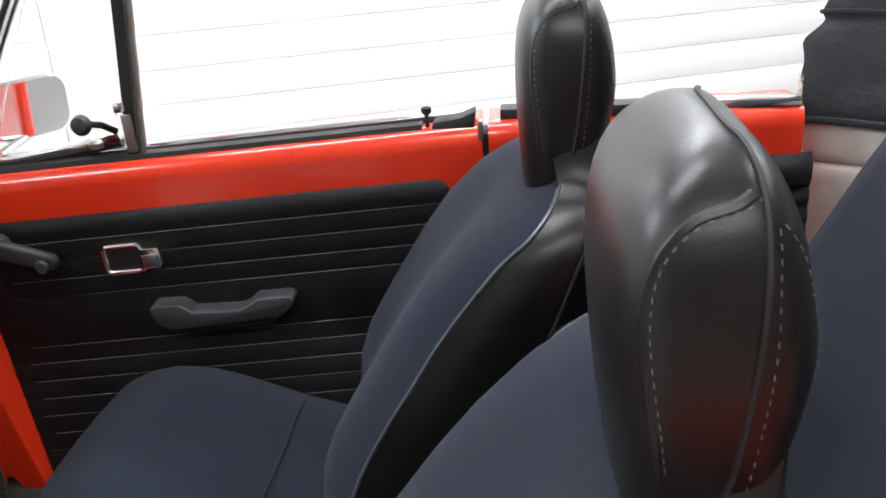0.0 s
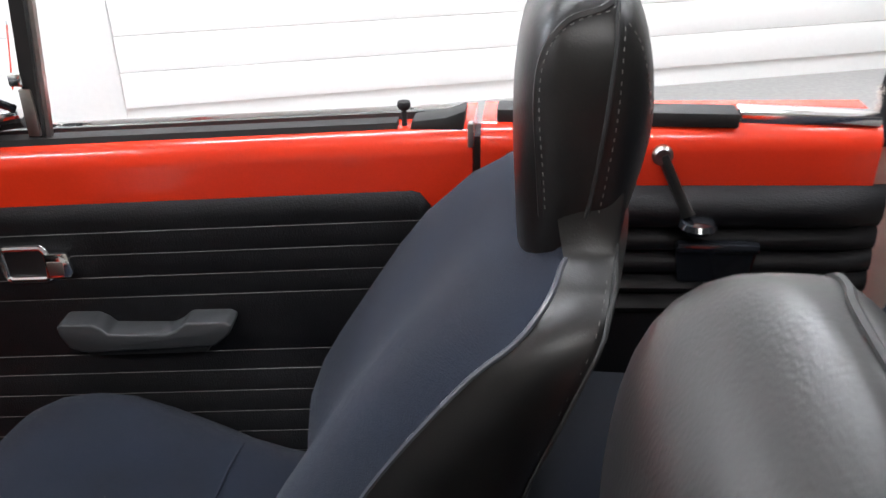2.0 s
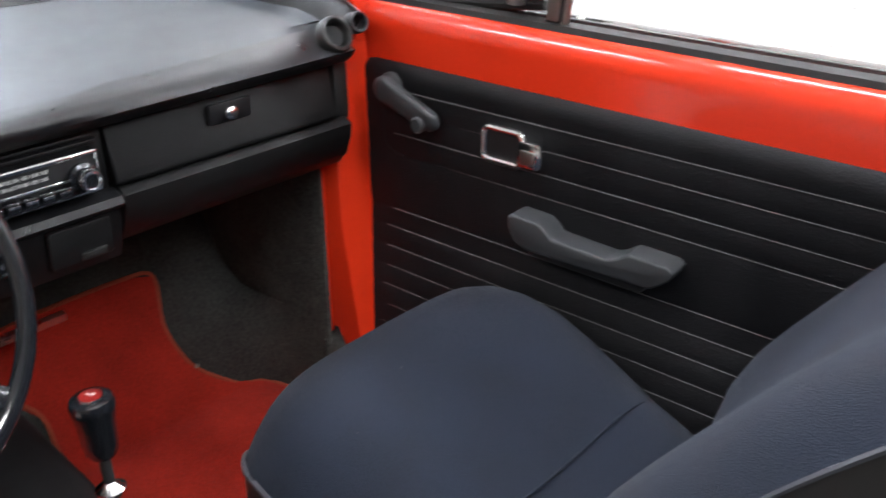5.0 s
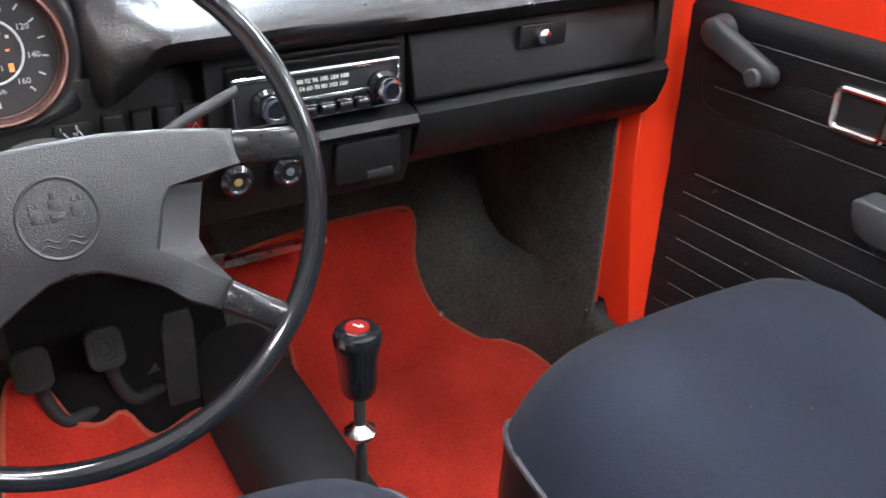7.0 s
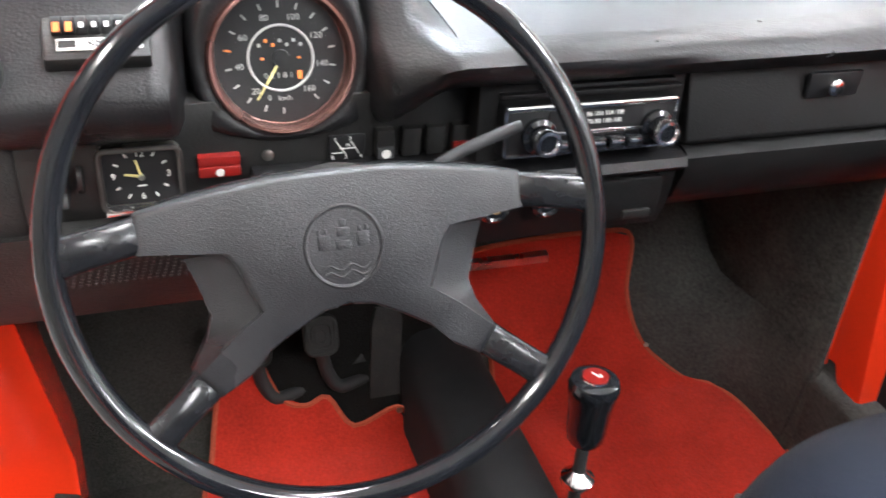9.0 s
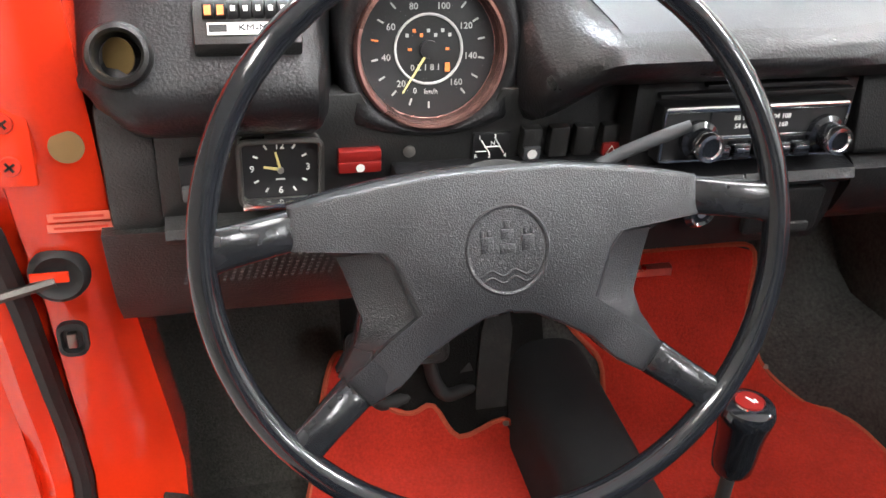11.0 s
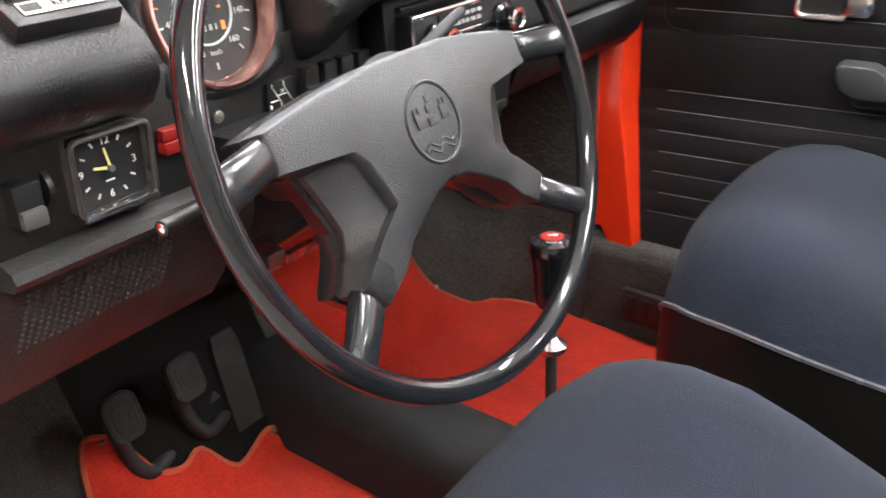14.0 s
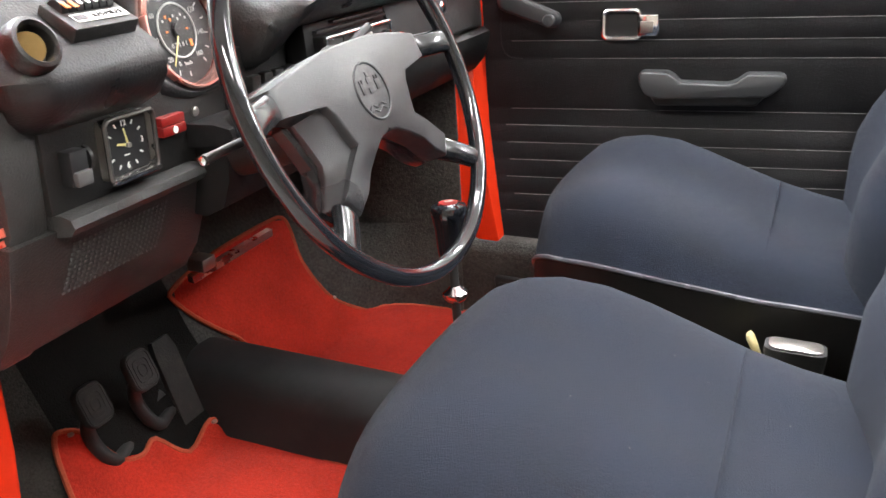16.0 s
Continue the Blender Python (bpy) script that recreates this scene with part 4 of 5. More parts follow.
def pad_ring(y):
    """The top pad's section at y: on the driver's side it swells into the instrument hood, open at the dial."""
    h = max(0.0, min(1.0, (-0.150 - y) / 0.05))
    h = h * h * (3 - 2 * h)
    r = min(1.0, max(0.0, (y + 0.372) / 0.026)) * min(1.0, max(0.0, (-0.196 - y) / 0.026))
    r = r * r * (3 - 2 * r)
    e = max(0.0, min(1.0, (0.462 - y) / 0.03)) ** 0.5
    end = 0.02 * (1 - e)
    base = [(-0.790, 0.842), (-0.758, 0.848), (-0.731, 0.858), (-0.716, 0.874), (-0.719, 0.883), (-0.728, 0.8885), (-0.742, 0.8915), (-0.765, 0.8945), (-0.785, 0.896), (-0.95, 0.902), (-1.00, 0.912), (-1.03, 0.920), (-1.10, 0.918), (-1.10, 0.85)]
    hood = [(-0.798, 0.806), (-0.770, 0.811), (-0.748, 0.824), (-0.737, 0.842), (-0.7355, 0.858), (-0.745, 0.870), (-0.766, 0.883), (-0.790, 0.899), (-0.815, 0.925), (-0.86, 0.955), (-0.93, 0.960), (-1.02, 0.945), (-1.10, 0.925), (-1.10, 0.85)]
    open_ = [(-0.80, 0.815), (-0.805, 0.82), (-0.81, 0.83), (-0.82, 0.84), (-0.83, 0.86), (-0.84, 0.88), (-0.85, 0.90), (-0.86, 0.93), (-0.835, 0.962), (-0.845, 0.975), (-0.93, 0.975), (-1.02, 0.955), (-1.10, 0.925), (-1.10, 0.85)]
    out = []
    for i, (a, b, c) in enumerate(zip(base, hood, open_)):
        shift = lip_shift(y) * (0, 0, 0.1, 0.3, 0.8, 1, 1, 1, 0.7, 0, 0, 0, 0, 0)[i]
        x, z = a[0] + shift + (b[0] - a[0] - shift) * h, a[1] + (b[1] - a[1]) * h
        x, z = x + (c[0] - x) * r, z + (c[1] - z) * r
        f = max(0.0, min(1.0, (-0.500 - y) / 0.045)) ** 2
        slant = 0.030 * max(0.0, min(1.0, (0.90 - z) / 0.08)) * max(0.0, min(1.0, (-0.47 - y) / 0.075))
        out.append((x - end * (i < 8) - 0.022 * f * (i < 9), y + slant, z - end * 0.4 * (2 < i < 13) - 0.016 * f * (4 < i < 13) + 0.006 * f * (i < 3)))
    return out


PY = [-0.545, -0.542, -0.536, -0.528, -0.52, -0.51, -0.50, -0.48, -0.44, -0.40, -0.385, -0.372, -0.367, -0.361, -0.355, -0.350, -0.345, -0.34, -0.30, -0.26, -0.235, -0.225, -0.219, -0.213, -0.207, -0.202, -0.196, -0.188, -0.18, -0.17, -0.16, -0.15, -0.10, 0.0, 0.1, 0.2, 0.3, 0.4, 0.435, 0.448, 0.456, 0.462]
part("top_pad", loft([pad_ring(y) for y in PY]), PAD, dash, "soft black vinyl pad with a dull sheen", smooth=50)
# open tray on top, with a raised rim against the windscreen that turns forward at the passenger's end
FAR = ((-0.145, -1.03), (0.05, -1.03), (0.19, -1.024), (0.30, -1.008), (0.38, -0.985), (0.42, -0.955), (0.445, -0.90), (0.452, -0.85))
rings = []
for i in range(31):
    y = -0.145 + 0.0199 * i
    x1 = smooth_table(y, FAR)
    sh_ = lip_shift(y)
    zs = [(-0.736 + sh_, 0.8885), (-0.765 + sh_, 0.8955), (-0.800, 0.8982), (x1 * 0.5 - 0.393, 0.9015), (max(x1, -0.95), 0.9038), (x1, 0.9038 + 0.22 * max(0.0, -0.955 - x1))]
    rings.append([(x, y, z) for x, z in zs] + [(x, y, z - 0.006) for x, z in reversed(zs)])
part("tray", loft(rings), TRAY, dash, "flat black tray, greyed in colour for its sheen")
path = spline([(-1.03, -0.19), (-1.032, 0.0), (-1.024, 0.19), (-1.006, 0.31), (-0.978, 0.395), (-0.925, 0.444), (-0.85, 0.452), (-0.775, 0.448), (-0.742, 0.446)], 6)
rings = []
for i, p in enumerate(path):
    q = Vector(path[min(i + 1, len(path) - 1)]) - Vector(path[max(i - 1, 0)])
    side = Vector((-q.y, q.x)).normalized()
    k = max(0.0, min(1.0, (-0.90 - p[0]) / 0.08))
    low = 0.022 * max(0.0, min(1.0, (p[0] + 0.83) / 0.085)) ** 1.5
    wide = 0.030 + 0.085 * k
    sec = ((-0.004, 0.895), (0.000, 0.906), (0.008, 0.921), (0.018, 0.931), (0.03, 0.936), (wide * 0.75, 0.938), (wide, 0.934), (wide + 0.004, 0.895))
    rings.append([(p[0] + side.x * min(d, wide + 0.004), p[1] + side.y * min(d, wide + 0.004), max(0.88, z - low * (j not in (0, 7)))) for j, (d, z) in enumerate(sec)])
part("rear_rim", loft(rings), PAD, dash, "raised black vinyl rim", smooth=60)
part("air_vent", lathe([(0.0, -0.010), (0.009, -0.010), (0.0105, 0.002), (0.013, 0.003), (0.0145, 0.0), (0.0145, -0.02)], 20, Matrix.Translation((-0.7385, 0.4635, 0.906)) @ pose(0, 0, 0, 0, 72, -12), caps=False), DIAL, dash, "small black demister outlet")
# speedometer hood: a flared collar round the dial
SPC, SPN = Vector((-0.788, -0.279, 0.866)), Vector((0.97, 0.0, 0.25)).normalized()
SPU = Vector((-SPN.z, 0, SPN.x))
sm = basis(SPC, (0, 1, 0), SPU, SPN) @ Matrix.Scale(0.86, 4)
rings = []
for k, w, sq in ((0.070, 0.000, 0.0), (0.0725, 0.003, 0.1), (0.076, 0.004, 0.35), (0.080, 0.000, 0.6), (0.083, -0.02, 0.75), (0.086, -0.10, 0.8)):
    ring = []
    for j in range(48):
        a = 2 * math.pi * j / 48
        c, s = math.cos(a), math.sin(a)
        q = 1 / max(abs(c), abs(s)) ** (sq * 0.75)
        ring.append(sm @ Vector((k * q * c * (1.05 if sq else 1), k * q * s * (0.96 if sq > 0.3 else 1), w)))
    rings.append(ring)
part("instrument_hood", loft(rings, caps=False), PAD, dash, "black moulded hood round the speedometer", smooth=60)
speedo = part("speedometer", lathe([(0.0, -0.012), (0.066, -0.012), (0.066, -0.03), (0.0, -0.03)], 48, sm), DIAL, dash, "round speedometer with white figures")
part("bezel", lathe([(0.0625, -0.010), (0.0640, -0.003), (0.0658, 0.008), (0.0685, 0.008), (0.071, 0.004), (0.071, -0.01), (0.0625, -0.012)], 64, sm, caps=False), COPPER, speedo, "pinkish bronze bezel")
part("inner_ring", tube([sm @ Vector((0.031 * math.cos(a), 0.031 * math.sin(a), -0.0112)) for a in [2 * math.pi * i / 48 for i in range(48)]], 0.0011, 6, closed=True), DIALPRINT, speedo)


def tick(m, deg, r0, r1, wide, w=-0.0115):
    a = radians(90 - deg)
    t = m @ pose(0, 0, 0, 0, 0, math.degrees(a))
    return box(((r0 + r1) / 2, 0, w), (r1 - r0, wide, 0.0008), 0, t)


for i, kmh in enumerate(range(0, 161, 10)):
    deg = -180 + 2 * kmh
    part("tick", tick(sm, deg, 0.047 if kmh % 20 else 0.0475, 0.0535, 0.0016), ORANGE if kmh == 50 else DIALPRINT, speedo)
    if kmh % 20 == 0 and kmh:
        a = radians(90 - deg)
        part("figure", text_mesh(str(kmh), 0.0085, sm @ Matrix.Translation((0.040 * math.cos(a), 0.040 * math.sin(a), -0.0114))), DIALPRINT, speedo)
part("figure", text_mesh("0", 0.0075, sm @ Matrix.Translation((-0.013, -0.0375, -0.0114))), DIALPRINT, speedo)
part("figure", text_mesh("km/h", 0.0065, sm @ Matrix.Translation((0.002, -0.0385, -0.0114))), DIALPRINT, speedo)
part("figure", text_mesh("0 2 1 8 1", 0.0078, sm @ Matrix.Translation((-0.003, -0.0165, -0.0114))), DIALPRINT, speedo, "odometer figures")
part("odometer_wheel", box((0.0175, -0.0165, -0.0112), (0.0045, 0.008, 0.0008), 0, sm), ORANGE, speedo)
for i, mat_ in enumerate((DIALPRINT, ORANGE, ORANGE, DIALPRINT, DIALPRINT, DIALPRINT, DIALPRINT)):
    part("lamp_window", box((-0.020 + 0.0066 * i, 0.0125 + 0.004 * (i % 2), -0.0112), (0.0028, 0.0032, 0.0008), 0, sm), mat_, speedo)
for u in (-0.0175, 0.0175):
    part("lamp_window", box((u, 0.0, -0.0112), (0.0035, 0.0022, 0.0008), 0, sm), ORANGE, speedo)
part("needle_cap", lathe([(0.0, 0.0), (0.0085, 0.0), (0.008, 0.004), (0.0, 0.0045)], 24, sm @ Matrix.Translation((0, 0, -0.0112))), DIAL, speedo)
part("needle", prism([(-0.0012, 0.0), (0.0012, 0.0), (0.0006, 0.046), (-0.0006, 0.046)], -0.0088, -0.0082, "z", 0, sm @ pose(0, 0, 0, 0, 0, 147)), NEEDLE, speedo, "yellow needle")
pane = part("dial_glass", lathe([(0.0, -0.004), (0.061, -0.004), (0.061, -0.0035), (0.0, -0.0035)], 32, sm), GLASS, speedo)
pane.visible_shadow = False

# facia strip and lower panels
part("facia", prism([(-0.490, 0.739), (-0.118, 0.739), (-0.118, 0.838), (-0.222, 0.838), (-0.228, 0.828), (-0.245, 0.811), (-0.266, 0.803), (-0.292, 0.803), (-0.313, 0.811), (-0.330, 0.828), (-0.336, 0.838), (-0.490, 0.838)], -0.83, -0.7755, "x", 0.0015), PLASTIC, dash, "matt black plastic facia")
part("facia", prism([(-0.80, 0.77), (-0.745, 0.775), (-0.752, 0.85), (-0.80, 0.85)], -0.118, 0.086, "y", 0.002), BLACKPLASTIC, dash, "matt black radio surround")
part("end_cheek", prism([(-0.96, 0.60), (-0.830, 0.60), (-0.797, 0.66), (-0.781, 0.735), (-0.775, 0.835), (-0.96, 0.84)], -0.530, -0.4885, "y", 0.006), LOWERDASH, dash)
# lower shelf and speaker panel on the driver's side
part("shelf", loft([[(-0.80, y, 0.738), (-0.768, y, 0.741), (-0.758, y, 0.738), (-0.755, y, 0.731), (-0.760, y, 0.724), (-0.80, y, 0.716)] for y in (-0.4885, -0.486, -0.33, -0.318, -0.312)]), LOWERDASH, dash, "rounded black shelf edge")
kick = part("speaker_panel", loft([[(-0.776, y, 0.726), (-0.786, y, 0.68), (-0.800, y, 0.64), (-0.820, y, 0.61), (-0.86, y, 0.605), (-0.86, y, 0.73)] for y in (-0.538, -0.53, -0.40, -0.30, -0.285)]), LOWERDASH, dash, "black lower panel with a perforated speaker grille")
holes = []
for r in range(11):
    for c in range(20):
        z = 0.7075 - 0.0044 * r
        y = -0.469 + 0.0064 * c - 0.0011 * r
        x = lerp(z, ((0.64, -0.800), (0.68, -0.786), (0.726, -0.776))) + 0.0006
        holes.append(box((x, y, z), (0.0014, 0.0028, 0.0022)))
tagged(part("perforation", join(*holes), GRILLE, kick, "rows of small raised grille dots"), kind="stuff")
# middle shelf, ash tray, cable knobs, knee pad under the glovebox
part("shelf", loft([[(-0.80, y, 0.776), (-0.742, y, 0.779), (-0.724, y, 0.776), (-0.720, y, 0.768), (-0.728, y, 0.760), (-0.80, y, 0.75)] for y in (-0.31, -0.306, 0.082, 0.088)]), PAD, dash)
part("lower_panel", loft([[(-0.735, y, 0.760), (-0.738, y, 0.72), (-0.748, y, 0.69), (-0.77, y, 0.678), (-0.82, y, 0.68), (-0.82, y, 0.76)] for y in (-0.30, -0.29, 0.08, 0.088)]), BLACKPLASTIC, dash, "black lower dash panel")
ashtray = part("ashtray", prism(rounded(0.073, 0.046, 0.005), -0.002, 0.006, "x", 0.002, Matrix.Translation((-0.735, 0.036, 0.732))), BLACKPLASTIC, dash, "flat dark ashtray front")
part("pull", box((-0.7285, 0.048, 0.716), (0.006, 0.03, 0.010), 0.002), PLASTIC, ashtray)
for ky in (-0.104, -0.053):
    k = part("cable_knob", lathe([(0, 0), (0.013, 0), (0.0155, 0.006), (0.0155, 0.016), (0.011, 0.020), (0.009, 0.018), (0, 0.018)], 24, Matrix.Translation((-0.737, ky, 0.743)) @ pose(0, 0, 0, 0, 90, 0)), GLOSS, dash)
    part("symbol", lathe([(0, 0), (0.004, 0), (0.004, 0.0006), (0, 0.0006)], 16, Matrix.Translation((-0.7186, ky, 0.743)) @ pose(0, 0, 0, 0, 90, 0)), OCHRE if ky < -0.07 else GREYTRIM, k)
glove = part("glovebox_door", prism([(-0.79, 0.781), (-0.738, 0.781), (-0.7335, 0.786), (-0.757, 0.862), (-0.79, 0.862)], 0.090, 0.420, "y", 0.003), BLACKPLASTIC, dash, "matt black glovebox lid")
part("button_recess", box((-0.7425, 0.250, 0.832), (0.006, 0.062, 0.026), 0.002, None), DIAL, glove)
part("button", lathe([(0, 0), (0.0085, 0), (0.0085, 0.007), (0.006, 0.009), (0, 0.009)], 20, Matrix.Translation((-0.7405, 0.248, 0.830)) @ pose(0, 0, 0, 0, 82, 0)), CHROME, glove, "chrome push button")
part("knee_pad", loft([[(-0.80, y, 0.779), (-0.738, y, 0.778), (-0.727, y, 0.772), (-0.728, y, 0.755), (-0.738, y, 0.725), (-0.755, y, 0.705), (-0.80, y, 0.697), (-0.95, y, 0.70), (-0.95, y, 0.779)] for y in (0.092, 0.096, 0.41, 0.43, 0.438)]), BLACKPLASTIC, dash, "black padded knee panel")
part("end_cheek", prism([(-0.95, 0.70), (-0.76, 0.71), (-0.745, 0.78), (-0.752, 0.86), (-0.95, 0.86)], 0.427, 0.452, "y", 0.004), PLASTIC, dash)
part("underside", box((-0.98, -0.05, 0.70), (0.30, 0.98, 0.04), 0.01), RUBBER, dash)
# round vents at both ends of the pad
for vy, vx, vz, tx in ((-0.503, -0.743, 0.887, 4), (0.425, -0.738, 0.898, 20)):
    vm = Matrix.Translation((vx, vy, vz)) @ pose(0, 0, 0, 0, 62 if vy < 0 else 55, 0) @ Matrix.Scale(0.86 if vy < 0 else 1.0, 4)
    v = part("air_vent", lathe([(0.0, -0.026), (0.0165, -0.026), (0.0175, -0.004), (0.018, -0.001), (0.020, 0.0015), (0.0235, 0.000), (0.0255, -0.004), (0.026, -0.016)], 40, vm, caps=False), PLASTIC, dash, "round black swivel air vent")
    part("flap", lathe([(0, 0), (0.0150, 0), (0.0150, 0.0012), (0, 0.0012)], 28, vm @ Matrix.Translation((0, 0, -0.015)) @ pose(0, 0, 0, 34, 12, 0)), BRASS if vy < 0 else DIAL, v)
# clock
cm = basis((-0.7735, -0.3985, 0.7795), (0, 1, 0), (0, 0, 1), (1, 0, 0))
clock = part("clock", prism(rounded(0.059, 0.052, 0.005), -0.004, 0.001, "z", 0, cm), DIAL, dash, "square black clock with white markings")
part("clock_frame", tube([cm @ Vector((u, v, 0.009)) for u, v in rounded(0.062, 0.055, 0.006)], 0.0024, 8, closed=True), DARKSTEEL, clock, "dark metal frame with a bright lower edge")
part("frame_wall", loft([[cm @ Vector((u * k, v * k, w)) for u, v in rounded(0.061, 0.054, 0.006)] for k, w in ((0.97, 0.0), (0.985, 0.009), (1.03, 0.009), (1.03, -0.004))], caps=False), STEEL, clock, "worn chrome surround")
part("frame_bottom", box((0, -0.0275, 0.009), (0.061, 0.006, 0.010), 0.002, cm), CHROME, clock)
for h in range(12):
    if h % 3:
        part("tick", tick(cm, h * 30, 0.0195, 0.0235, 0.0014, 0.0015), PRINT, clock)
    else:
        a = radians(90 - h * 30)
        part("figure", text_mesh(str(h or 12), 0.0080, cm @ Matrix.Translation((0.0215 * math.cos(a), 0.0195 * math.sin(a), 0.0012))), PRINT, clock)
part("hour_hand", prism([(-0.0013, -0.002), (0.0013, -0.002), (0.0009, 0.013), (-0.0009, 0.013)], 0.003, 0.0035, "z", 0, cm @ pose(0, 0, 0, 0, 0, 78)), NEEDLE, clock)
part("minute_hand", prism([(-0.0011, -0.002), (0.0011, -0.002), (0.0007, 0.016), (-0.0007, 0.016)], 0.004, 0.0045, "z", 0, cm @ pose(0, 0, 0, 0, 0, 12)), NEEDLE, clock)
part("hand_cap", lathe([(0, 0.003), (0.0025, 0.003), (0.0025, 0.006), (0, 0.006)], 14, cm), DULL, clock)
part("maker_mark", box((0, -0.0095, 0.0014), (0.007, 0.0012, 0.0005), 0, cm), PRINT, clock)
# warning rocker, lamps, gear plate, switches
rk = part("warning_switch", box((-0.7725, -0.3365, 0.7885), (0.010, 0.034, 0.009), 0.0012), REDSWITCH, dash, "red warning lamp lens")
part("lens", box((-0.7725, -0.3365, 0.7790), (0.012, 0.034, 0.0095), 0.0012), REDSWITCH, rk)
part("symbol", lathe([(0, 0), (0.0035, 0), (0.0035, 0.0006), (0, 0.0006)], 18, Matrix.Translation((-0.7663, -0.3365, 0.7790)) @ pose(0, 0, 0, 0, 90, 0)), PRINT, rk)
part("screw", lathe([(0, 0), (0.005, 0), (0.005, 0.002), (0.003, 0.003), (0, 0.003)], 18, Matrix.Translation((-0.7745, -0.296, 0.7875)) @ pose(0, 0, 0, 0, 90, 0)), DULL, dash)
plate = part("gear_plate", box((-0.7740, -0.228, 0.7890), (0.004, 0.032, 0.024), 0.001), DIAL, dash, "black gearshift pattern plate")
gm = basis((-0.7717, -0.228, 0.7890), (0, 1, 0), (0, 0, 1), (1, 0, 0))
for (u0, v0), (u1, v1) in (((-0.009, 0.006), (-0.001, -0.006)), ((-0.006, 0.0), (0.008, 0.0)), ((0.003, 0.007), (0.011, -0.006)), ((-0.013, -0.004), (-0.004, -0.004))):
    part("line", tube([gm @ Vector((u0, v0, 0)), gm @ Vector((u1, v1, 0))], 0.0005, 5), PRINT, plate)
for s, u, v in (("1", -0.0105, 0.0085), ("2", -0.001, -0.0085), ("3", 0.0025, 0.0092), ("4", 0.0125, -0.0085), ("N", 0.001, 0.003), ("R", -0.0125, -0.0085)):
    part("figure", text_mesh(s, 0.0050, gm @ Matrix.Translation((u, v, 0))), PRINT, plate)
for i, yy in enumerate((-0.195, -0.171, -0.149, -0.125)):
    sw = part("rocker_switch", box((-0.7735, yy, 0.7920), (0.014, 0.0165, 0.027), 0.0018), PLASTIC, dash)
    if i == 0:
        part("lower_half", box((-0.7680, yy, 0.7845), (0.009, 0.015, 0.0115), 0.0015), GREYPLASTIC, sw)
        part("symbol", lathe([(0, 0), (0.0042, 0), (0.0042, 0.0006), (0, 0.0006)], 16, Matrix.Translation((-0.7633, yy, 0.7845)) @ pose(0, 0, 0, 0, 90, 0)), PRINT, sw)
    elif i == 3:
        part("lower_half", box((-0.7680, yy, 0.7845), (0.009, 0.015, 0.0115), 0.0015), REDSWITCH, sw, "red hazard rocker")
        part("symbol", tube([Vector((-0.7630, yy + u, 0.7845 + v)) for u, v in ((-0.004, -0.003), (0.004, -0.003), (0, 0.004))], 0.0005, 5, closed=True), PRINT, sw)
lsw = part("light_switch", box((-0.7715, -0.464, 0.7765), (0.018, 0.0195, 0.030), 0.0015), DIAL, dash, "black light rocker with a grey lower half")
part("lower_half", box((-0.7640, -0.464, 0.7680), (0.012, 0.018, 0.013), 0.0022), GRILLE, lsw, "worn grey lower half")
part("dimmer_wheel", lathe([(0, -0.002), (0.013, -0.002), (0.013, 0.002), (0, 0.002)], 24, Matrix.Translation((-0.7795, -0.445, 0.7785)) @ pose(0, 0, 0, 90, 0, 0)), PLASTIC, dash)

# counter gadget on the hood
gadget = empty("mileage_counter", (-0.78, -0.415, 0.885), "small black stick-on distance counter with white label", "counter")
gg = basis((-0.766, -0.417, 0.880), (0, 1, 0.0), (-0.80, 0, 0.42), (0.42, 0, 0.80)) @ Matrix.Scale(1.02, 4)
gb = part("counter_body", box((0, 0.012, 0.007), (0.072, 0.040, 0.014), 0.002, gg), PLASTIC, gadget)
part("label_plate", box((0.002, 0.0045, 0.0148), (0.058, 0.011, 0.001), 0.0004, gg), PRINT, gb, "white label strip")
part("letters", text_mesh("KM-MILES", 0.0078, gg @ Matrix.Translation((0.010, 0.0045, 0.0156))), PLASTIC, gb)
part("bar", box((-0.020, 0.0045, 0.0156), (0.012, 0.006, 0.0006), 0, gg), PLASTIC, gb)
for i in range(7):
    part("counter_wheel", lathe([(0, -0.0035), (0.008, -0.0035), (0.008, 0.0035), (0, 0.0035)], 24, gg @ Matrix.Translation((-0.026 + 0.0084 * i, 0.022, 0.013)) @ pose(0, 0, 0, 0, 90, 0)), DIAL, gb)
    part("figure", box((-0.026 + 0.0084 * i, 0.0175, 0.0204), (0.0045, 0.0115, 0.0008) if i < 2 else (0.003, 0.0045, 0.0008), 0, gg), ORANGE if i < 2 else PRINT, gb)

# narrow outlet slots between the pad and the radio
for sy0, sy1, sz in ((-0.100, 0.078, 0.8395), (-0.060, 0.070, 0.8465)):
    part("air_slot", box((-0.7485, (sy0 + sy1) / 2, sz), (0.008, sy1 - sy0, 0.0035), 0.0008), DIAL, dash, "narrow black air slot")

# radio
radio = empty("car_radio", (-0.745, -0.02, 0.785), "black and chrome push-button car radio", "radio")
rm = basis((-0.735, -0.0155, 0.8115), (0, 1, 0), (-0.12, 0, 0.99), (0.99, 0, 0.12)) @ Matrix.Scale(0.95, 4)
part("case", box((0, 0, -0.012), (0.178, 0.050, 0.03), 0.002, rm), DIAL, radio)
part("front_frame", tube([rm @ Vector((u, v, 0.0045)) for u, v in rounded(0.176, 0.046, 0.002, 2)], 0.0016, 6, closed=True), CHROME, radio, "thin chrome frame")
part("chrome_bar", box((0.0, 0.0215, 0.005), (0.174, 0.004, 0.003), 0.0008, rm), CHROME, radio)
